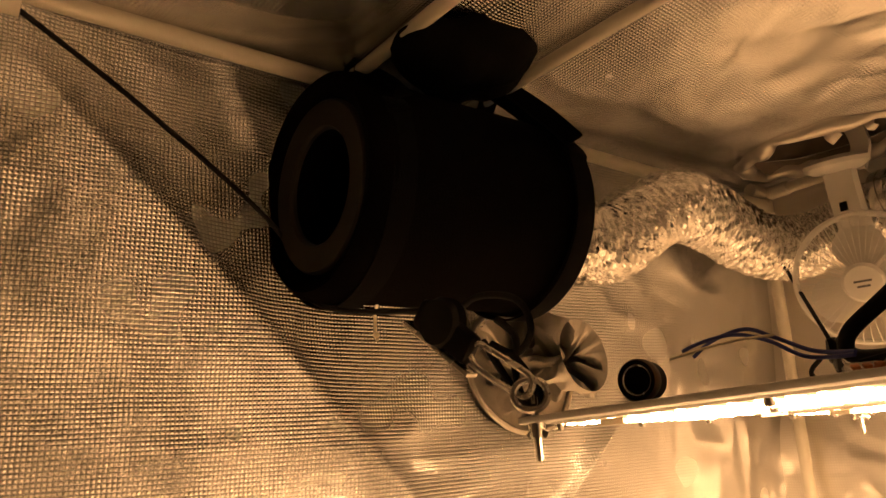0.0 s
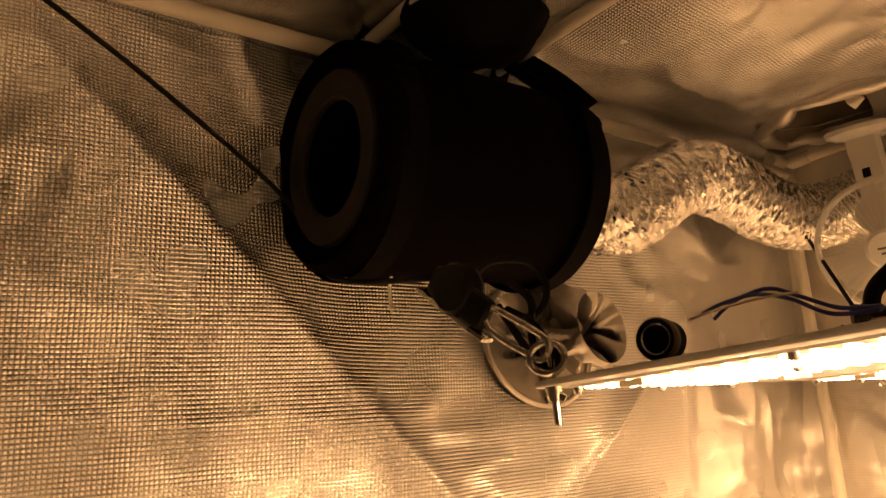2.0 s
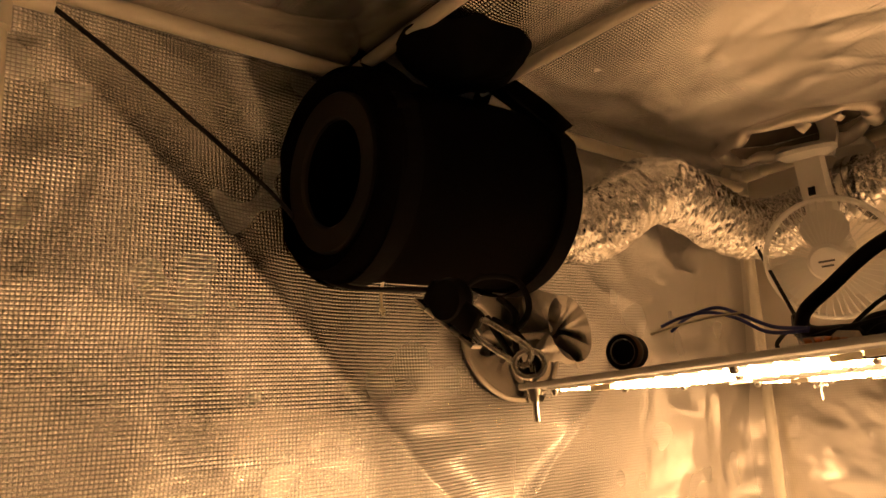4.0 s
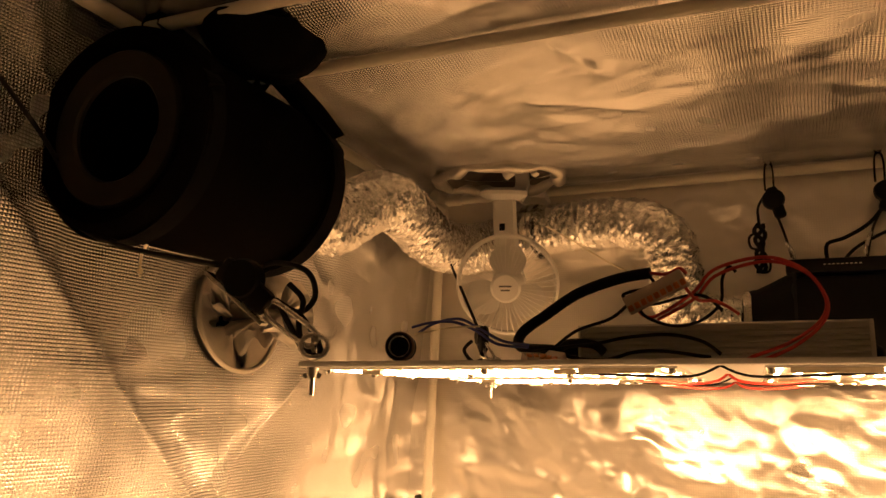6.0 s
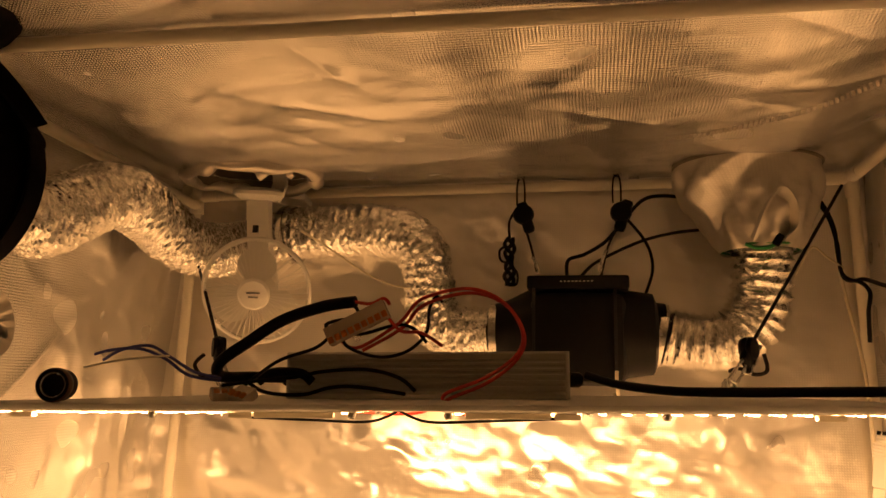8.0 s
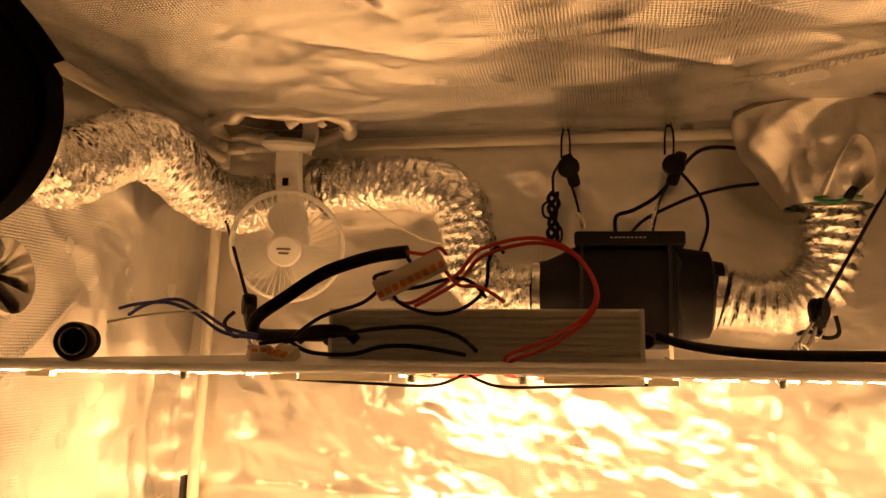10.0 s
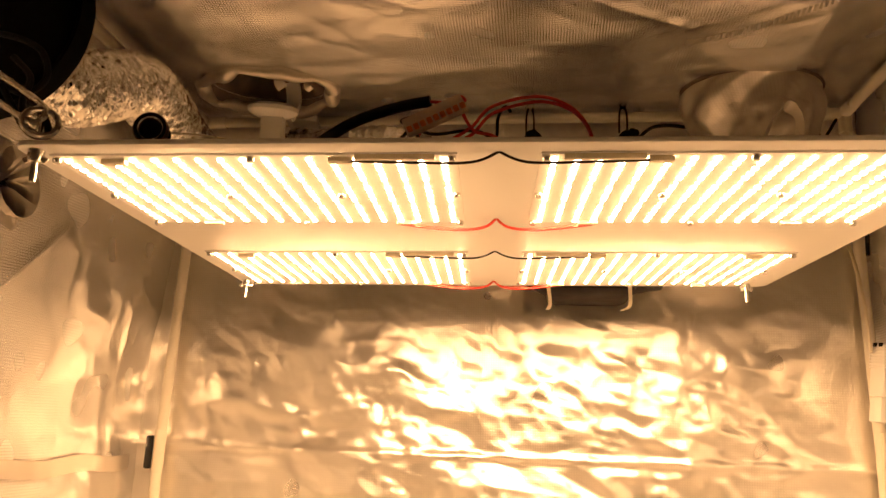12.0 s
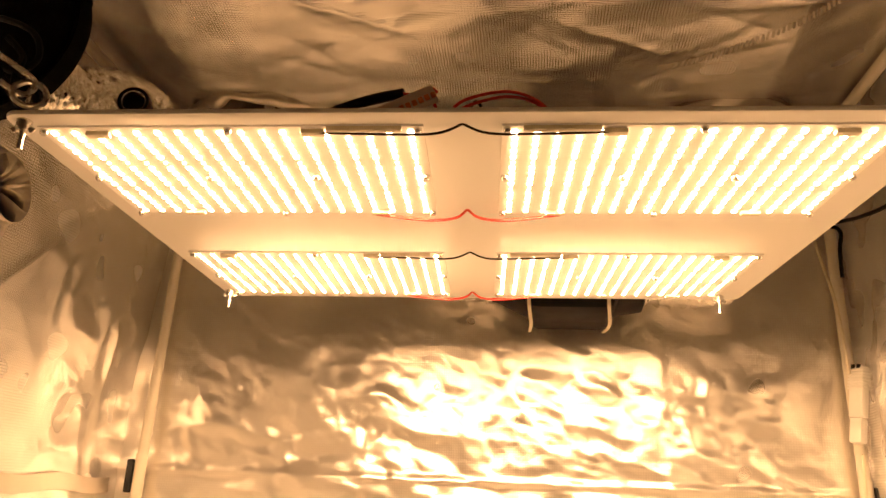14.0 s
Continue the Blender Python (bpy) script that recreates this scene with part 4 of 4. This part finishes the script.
def fan_hanger(x, low, coil, label):
    ob = thing("rope_ratchet", label, "rope hanger", "inline fan hangers")
    bm = bmesh.new()
    ribbon(bm, [(x - 0.007, 1.224, 1.990), (x - 0.007, 1.221, 2.02), (x - 0.004, 1.224, 2.038), (x + 0.004, 1.224, 2.038), (x + 0.007, 1.221, 2.02), (x + 0.007, 1.224, 1.990)], (0, 1, 0), 0.004, 0.003)
    part("bar_strap", bm, M_STRAP, ob)
    bm = bmesh.new()
    box(bm, (0.020, 0.016, 0.058), pose(x + 0.010, 1.205, 1.962, 0, -16 if low else 18, 0), 0.006)
    lathe(bm, [(0, -0.010), (0.017, -0.009), (0.019, 0), (0.017, 0.009), (0, 0.010)], pose(x + 0.006, 1.205, 1.968, 90, 0, 0), 20)
    part("ratchet_body", bm, M_BLACK, ob)
    bm = bmesh.new()
    tube(bm, [(x + 0.012, 1.205, 1.935), (x + 0.022, 1.20, 1.90), (x + 0.030, 1.19, 1.862)] if low else [(x - 0.004, 1.205, 1.935), (x - 0.018, 1.2, 1.905), (x - 0.03, 1.19, 1.855)], 0.0022, 6, 4)
    part("rope", bm, M_ROPE, ob)
    bm = bmesh.new()
    tube(bm, [(x + 0.022, 1.197, 1.888), (x + 0.030, 1.19, 1.875), (x + 0.034, 1.19, 1.858)] if low else [(x - 0.02, 1.2, 1.90), (x - 0.028, 1.195, 1.88), (x - 0.032, 1.19, 1.860)], 0.0034, 8, 4)
    part("hook", bm, M_STEEL, ob)
    if coil:
        bm = bmesh.new()
        tube(bm, [(x - 0.010, 1.21, 1.975), (x - 0.020, 1.21, 1.955), (x - 0.019, 1.21, 1.925)], 0.0024, 6, 4)
        for ph in (0.0, 2.1, 4.2):
            tube(bm, [(x - 0.019 + (0.004 + 0.005 * abs(math.sin(5.5 * s + 0.4))) * math.cos(9 * s + ph), 1.206 + 0.006 * math.sin(9 * s + ph), 1.926 - 0.085 * s) for s in np.linspace(0, 1, 15)], 0.0036, 6, 3)
        tube(bm, [(x - 0.024, 1.205, 1.912), (x - 0.036, 1.203, 1.902), (x - 0.034, 1.203, 1.885), (x - 0.022, 1.205, 1.880)], 0.0022, 6, 4)
        tube(bm, [(x - 0.016, 1.205, 1.872), (x - 0.005, 1.203, 1.862), (x - 0.006, 1.203, 1.842), (x - 0.020, 1.205, 1.840)], 0.0022, 6, 4)
        part("rope_coil", bm, M_ROPE, ob, "coiled black rope end")
    return ob


fan_hanger(0.024, True, True, "black rope ratchet with coiled rope on the rail")
fan_hanger(0.195, False, False, "black rope ratchet clipped to the rail")

bulk = thing("strap_bundle", "bundled black webbing strap by the panel corner", "strap")
for pts in ([(0.340, 0.425, 1.667), (0.375, 0.43, 1.667), (0.41, 0.43, 1.668), (0.45, 0.41, 1.675), (0.50, 0.38, 1.70)],
            [(0.362, 0.43, 1.690), (0.372, 0.42, 1.712), (0.395, 0.41, 1.716), (0.41, 0.41, 1.700), (0.395, 0.42, 1.682), (0.372, 0.425, 1.680)],
            [(0.385, 0.425, 1.690), (0.42, 0.41, 1.720), (0.45, 0.40, 1.755), (0.49, 0.38, 1.80), (0.54, 0.33, 1.86)]):
    bm = bmesh.new()
    ribbon(bm, pts, (0.2, 1, 0.3), 0.015, 0.005)
    part("webbing", bm, M_STRAP, bulk)

# ---- driver, connectors and wires on the panel ----
drv = thing("led_driver", "grey ribbed aluminium LED driver lying on the panel", "power supply", at=PL @ pose(-0.008, 0.236, 0.0080))
DW, DD, DH = 0.256, 0.122, 0.043
prof = [(-DD / 2, 0.0), (-DD / 2, 0.004)]
for k in range(6):
    z = 0.006 + k * 0.0055
    prof += [(-DD / 2 + 0.0022, z), (-DD / 2 + 0.0022, z + 0.0018), (-DD / 2, z + 0.0026), (-DD / 2, z + 0.005)]
prof += [(-DD / 2, DH - 0.002), (-DD / 2 + 0.002, DH)]
for k in range(12):
    y = -DD / 2 + 0.008 + k * 0.009
    prof += [(y, DH), (y + 0.001, DH - 0.003), (y + 0.0045, DH - 0.003), (y + 0.0055, DH)]
prof += [(DD / 2, DH), (DD / 2, 0)]
bm = bmesh.new()
ends = [[bm.verts.new((sx * DW / 2, y, z)) for y, z in prof] for sx in (-1, 1)]
for k in range(len(prof)):
    q = (k + 1) % len(prof)
    bm.faces.new((ends[0][k], ends[1][k], ends[1][q], ends[0][q]))
bmesh.ops.recalc_face_normals(bm, faces=bm.faces)
part("extruded_body", bm, M_ALU, drv, smooth=False)
for sx in (-1, 1):
    bm = bmesh.new()
    box(bm, (0.004, DD, DH), pose(sx * (DW / 2 + 0.002), 0, DH / 2), 0.001)
    part("end_plate", bm, M_ALU, drv)
bm = bmesh.new()
lathe(bm, [(0.0075, 0), (0.0075, 0.012), (0.005, 0.016), (0, 0.016)], along((-DW / 2 - 0.004, -0.02, 0.018), (-1, -0.02, 0.018)), 16)
part("cable_gland", bm, M_BLACK, drv, "black cable gland")
bm = bmesh.new()
lathe(bm, [(0.0075, 0), (0.0075, 0.012), (0.005, 0.016), (0, 0.016)], along((DW / 2 + 0.004, 0.02, 0.018), (1, 0.02, 0.018)), 16)
part("cable_gland", bm, M_BLACK, drv, "black cable gland")


def wire(pts, r, m, label, name="wire", seg=7):
    ob = thing(name, label, "wire", "loose wires")
    bm = bmesh.new()
    tube(bm, pts, r, seg, 10)
    part("insulation", bm, m, ob)
    return ob


wire([(-0.140, 0.595, 1.668), (-0.172, 0.56, 1.668), (-0.188, 0.52, 1.668), (-0.180, 0.50, 1.680), (-0.156, 0.500, 1.697), (-0.124, 0.500, 1.717), (-0.086, 0.498, 1.729), (-0.056, 0.495, 1.733)], 0.0052, M_BLACK, "thick black driver cable arched up to a connector", "cable", 12)
wire([(-0.058, 0.495, 1.733), (-0.042, 0.493, 1.731), (-0.030, 0.490, 1.735), (-0.024, 0.489, 1.730)], 0.0015, M_RED, "short red lead end in a connector")
wire([(-0.058, 0.495, 1.731), (-0.052, 0.492, 1.720), (-0.072, 0.490, 1.716), (-0.080, 0.489, 1.712), (-0.072, 0.489, 1.707)], 0.0015, M_BLACK, "short black lead end in a connector")
red = [(-0.062, 0.492, 1.706), (-0.067, 0.50, 1.698), (-0.055, 0.51, 1.695), (-0.023, 0.52, 1.717), (-0.003, 0.52, 1.738), (0.038, 0.52, 1.747), (0.069, 0.52, 1.735), (0.085, 0.52, 1.710), (0.080, 0.52, 1.690), (0.055, 0.515, 1.671), (0.024, 0.51, 1.658), (0.018, 0.512, 1.652)]
wire(red, 0.0016, M_RED, "red wire looped over the driver")
wire([(x + 0.001, y + 0.004, z - 0.003 - 0.002 * math.sin(i)) for i, (x, y, z) in enumerate(red[2:])], 0.0016, M_RED, "red wire looped over the driver")
wire([(-0.028, 0.49, 1.722), (-0.018, 0.505, 1.709), (-0.002, 0.515, 1.708), (0.016, 0.52, 1.697)], 0.0015, M_RED, "short red wire from a connector")
wire([(-0.151, 0.490, 1.660), (-0.130, 0.510, 1.682), (-0.098, 0.515, 1.694), (-0.077, 0.500, 1.706), (-0.070, 0.494, 1.710)], 0.0016, M_BLACK, "thin black wire rising to a connector")
wire([(-0.068, 0.490, 1.707), (-0.062, 0.500, 1.694), (-0.040, 0.52, 1.687), (-0.016, 0.52, 1.692), (0.000, 0.525, 1.708), (0.002, 0.528, 1.730), (0.008, 0.528, 1.741), (0.014, 0.528, 1.736)], 0.0015, M_BLACK, "thin black wire in a loose loop")
wire([(-0.067, 0.49, 1.705), (-0.052, 0.505, 1.706), (-0.026, 0.52, 1.715), (-0.010, 0.52, 1.712), (0.002, 0.52, 1.70)], 0.0015, M_BLACK, "thin black wire crossing the loop")
wire([(-0.162, 0.470, 1.660), (-0.132, 0.470, 1.664), (-0.098, 0.470, 1.668), (-0.072, 0.470, 1.673), (-0.037, 0.470, 1.675), (-0.010, 0.470, 1.669), (0.004, 0.470, 1.6585)], 0.0016, M_BLACK, "thin black wire bowed along the driver")
wire([(-0.140, 0.470, 1.664), (-0.122, 0.470, 1.655), (-0.090, 0.470, 1.654), (-0.067, 0.470, 1.660), (-0.042, 0.47, 1.661), (-0.004, 0.470, 1.656)], 0.0016, M_BLACK, "thin black wire lying on the panel")
wire([(-0.152, 0.520, 1.664), (-0.142, 0.53, 1.672), (-0.122, 0.545, 1.672), (-0.112, 0.55, 1.664)], 0.0045, M_BLACK, "short thick black cable stub", "cable", 10)
wire([(-0.290, 0.480, 1.685), (-0.272, 0.480, 1.689), (-0.246, 0.480, 1.690), (-0.222, 0.480, 1.682), (-0.197, 0.478, 1.668), (-0.162, 0.465, 1.664)], 0.0014, M_BLUE, "dark blue wire sticking up from a connector")
wire([(-0.284, 0.484, 1.680), (-0.267, 0.484, 1.689), (-0.240, 0.484, 1.693), (-0.217, 0.482, 1.683), (-0.192, 0.478, 1.671), (-0.162, 0.467, 1.666)], 0.0014, M_BLUE, "dark blue wire sticking up from a connector")
wire([(-0.250, 0.41, 1.672), (-0.237, 0.43, 1.678), (-0.222, 0.45, 1.682), (-0.212, 0.47, 1.684)], 0.0009, M_CREAM, "thin pale bare lead beside the knob")
# long cable that leaves the driver towards the right edge
wire([(0.138, 0.645, 1.676), (0.165, 0.625, 1.668), (0.21, 0.57, 1.6625), (0.26, 0.53, 1.6625), (0.32, 0.51, 1.664), (0.375, 0.50, 1.6655), (0.44, 0.47, 1.668), (0.52, 0.42, 1.64)], 0.0042, M_BLACK, "black mains cable running off the panel", "cable", 10)


def lever_connector(m, n, label):
    ob = thing("lever_connector", label, "wire connector", "wire connectors", at=m)
    w = 0.0062 * n
    bm = bmesh.new()
    box(bm, (w, 0.016, 0.009), pose(0, 0, 0.0045), 0.0012)
    part("housing", bm, M_CLEAR, ob)
    for k in range(n):
        bm = bmesh.new()
        box(bm, (0.0046, 0.0055, 0.0022), pose(-w / 2 + 0.0031 + 0.0062 * k, -0.0045, 0.0098, 6, 0, 0), 0.0007)
        part("lever", bm, M_ORANGE, ob, "orange lever")
    return ob


lever_connector(pose(-0.050, 0.486, 1.713, 84, -27, 4), 9, "clear connector strip with orange levers, held up by wires")
lever_connector(PL @ pose(-0.160, 0.076, 0.0080, 20, 0, 35), 3, "small clear lever connector with orange levers on the panel")
lever_connector(PL @ pose(-0.140, 0.074, 0.0080, 35, 10, -25), 3, "small clear lever connector with orange levers on the panel")

# round knob standing on its side near the front edge
knob = thing("round_socket", "short black tube lying on the panel, brown rim", "socket", at=PL @ pose(-0.255, 0.000, 0.0201, 90, 0, 12) @ Matrix.Scale(0.8, 4))
M_BROWN = mat("dark_brown_plastic", (0.09, 0.045, 0.025), 0.4)
bm = bmesh.new()
lathe(bm, [(0.0115, 0.004), (0.0120, 0.0), (0.0145, -0.002), (0.0157, 0.002), (0.0157, 0.008), (0.0145, 0.010)], seg=32)
part("rim", bm, M_BROWN, knob, "dark brown rim")
bm = bmesh.new()
lathe(bm, [(0.0145, 0.008), (0.0145, -0.012), (0.011, -0.014), (0, -0.014)], seg=32)
part("barrel", bm, M_BLACK, knob)
bm = bmesh.new()
tube(bm, [(0.0108 * math.cos(a), 0.0108 * math.sin(a), 0.0085) for a in np.linspace(0, 2 * math.pi, 33)], 0.0007, 6, 2)
part("contact_ring", bm, M_STEEL, knob, "bright metal ring")
bm = bmesh.new()
lathe(bm, [(0.0145, 0.0088), (0.0106, 0.0090), (0.0104, 0.003), (0, 0.002)], seg=32)
part("mouth", bm, M_BLACK, knob)

# ---- cables on the back wall and right corner ----
wire([(0.107, 1.17, 1.850), (0.109, 1.195, 1.882), (0.137, 1.205, 1.894), (0.172, 1.205, 1.915), (0.201, 1.205, 1.948), (0.237, 1.205, 1.988), (0.272, 1.205, 1.996), (0.317, 1.205, 1.99)], 0.0032, M_BLACK, "black cable arching from the inline fan to the sock", "cable", 9)
wire([(0.132, 1.16, 1.850), (0.159, 1.20, 1.880), (0.229, 1.205, 1.914), (0.287, 1.21, 1.930), (0.332, 1.21, 1.935)], 0.0028, M_BLACK, "black cable behind the sock", "cable", 9)
wire([(0.209, 1.205, 1.958), (0.235, 1.205, 1.925), (0.249, 1.205, 1.895), (0.251, 1.20, 1.862), (0.239, 1.19, 1.825), (0.233, 1.18, 1.812)], 0.0026, M_BLACK, "black cable hanging to the inline fan", "cable", 9)
wire([(0.487, 1.21, 1.99), (0.514, 1.205, 1.982), (0.534, 1.20, 1.957), (0.547, 1.20, 1.907), (0.549, 1.195, 1.858), (0.557, 1.17, 1.840), (0.565, 1.14, 1.838), (0.567, 1.05, 1.815), (0.571, 0.95, 1.80), (0.572, 0.80, 1.795)], 0.0032, M_BLACK, "black cable bundled round the corner pole", "cable", 9)
wire([(0.492, 1.215, 2.0), (0.524, 1.208, 1.985), (0.543, 1.20, 1.937), (0.547, 1.20, 1.888), (0.551, 1.19, 1.847), (0.561, 1.15, 1.835), (0.564, 1.12, 1.815), (0.560, 1.12, 1.785), (0.562, 1.13, 1.74)], 0.0032, M_BLACK, "black cable bundled round the corner pole", "cable", 9)
wire([(0.465, 1.215, 1.825), (0.487, 1.21, 1.865), (0.508, 1.20, 1.900), (0.532, 1.20, 1.882), (0.553, 1.195, 1.864)], 0.0018, M_CREAM, "cream string tied beside the corner pole")
wire([(-0.345, 1.09, 1.922), (-0.30, 1.10, 1.895), (-0.24, 1.10, 1.855), (-0.19, 1.10, 1.830), (-0.15, 1.10, 1.822)], 0.0016, M_CREAM, "cream fan lead hanging in front of the duct")
wire([(0.552, 1.225, 1.90), (0.559, 1.215, 1.82), (0.567, 1.19, 1.73), (0.569, 1.175, 1.66), (0.570, 1.170, 1.59)], 0.0028, M_CREAM, "cream flex hanging in the corner", "cable", 9)
plug = thing("inline_plug", "white ribbed plug hanging on a cream flex", "plug", at=pose(0.585, 1.178, 1.562, -8, 3, -60))
bm = bmesh.new()
box(bm, (0.026, 0.018, 0.085), pose(0, 0, 0), 0.004)
part("body", bm, M_WHITE, plug)
for k in range(7):
    bm = bmesh.new()
    box(bm, (0.028, 0.020, 0.003), pose(0, 0, 0.005 + 0.005 * k), 0.0008)
    part("grip_rib", bm, M_WHITE, plug)
for sx in (-0.005, 0.005):
    bm = bmesh.new()
    box(bm, (0.006, 0.0025, 0.006), pose(sx, -0.009, 0.0405))
    part("slot", bm, M_BLACK, plug)
bm = bmesh.new()
box(bm, (0.022, 0.016, 0.040), pose(0, 0, -0.062), 0.003)
part("tail", bm, M_WHITE, plug)
wire([(0.584, 1.190, 1.465), (0.586, 1.20, 1.43), (0.585, 1.205, 1.36), (0.585, 1.21, 1.2), (0.585, 1.21, 0.4), (0.585, 1.2, 0.006)], 0.0028, M_CREAM, "cream flex hanging in the corner", "cable", 9)

# zip tie under the filter
tie = thing("zip_tie", "thin white zip tie tail under the filter", "zip tie")
bm = bmesh.new()
ribbon(bm, [(-0.575, 0.400, 1.778), (-0.590, 0.404, 1.765), (-0.594, 0.406, 1.750), (-0.592, 0.406, 1.738)], (0, 1, 0), 0.0028, 0.0012)
part("tail", bm, M_CREAM, tie)
bm = bmesh.new()
box(bm, (0.004, 0.006, 0.005), pose(-0.593, 0.406, 1.744), 0.001)
part("head", bm, M_CREAM, tie)

# corner hook that takes the front rope
hk = thing("corner_hook", "bent steel ring hook on the front corner", "hook")
bm = bmesh.new()
tube(bm, [(-0.612 + 0.016 * math.cos(a), 0.045, 2.036 + 0.016 * math.sin(a)) for a in np.linspace(0.4, 5.9, 21)], 0.002, 8, 2)
part("ring", bm, M_STEEL, hk)

# ---- trims on the cloth ----
bm = bmesh.new()
zz = [Vector((0.60, 0.60, 2.0)), Vector((0.485, 0.715, 2.004)), Vector((0.409, 0.805, 2.000)), Vector((0.319, 0.874, 2.000)), Vector((0.25, 0.915, 2.006))]
line = smooth_path(zz, 16)
for p, q in zip(line, line[1:]):
    mid = (p + q) / 2
    ang = math.degrees(math.atan2((q - p).y, (q - p).x))
    box(bm, (0.0035, 0.016, 0.0022), pose(mid.x, mid.y, mid.z, 0, 0, ang + 30))
ob = part("roof_seam_trim", bm, M_SOCK, None, smooth=False)
tagged(ob, "slanting stitched seam tape on the roof cloth", "seam", kind="structure")
bm = bmesh.new()
ys = np.arange(0.30, 1.225, 0.0125)
xs = XL + lift_left(ys[:, None], np.full((len(ys), 1), 1.372))[:, 0] + 0.007
ribbon(bm, [(float(x), float(y), 1.372 + 0.003 * math.sin(y * 31)) for x, y in zip(xs, ys)], (0, 0, 1), 0.026, 0.003, 2)
ob = part("wall_seam_trim", bm, M_SOCK, None)
tagged(ob, "silver seam tape across the side wall", "seam", kind="structure")
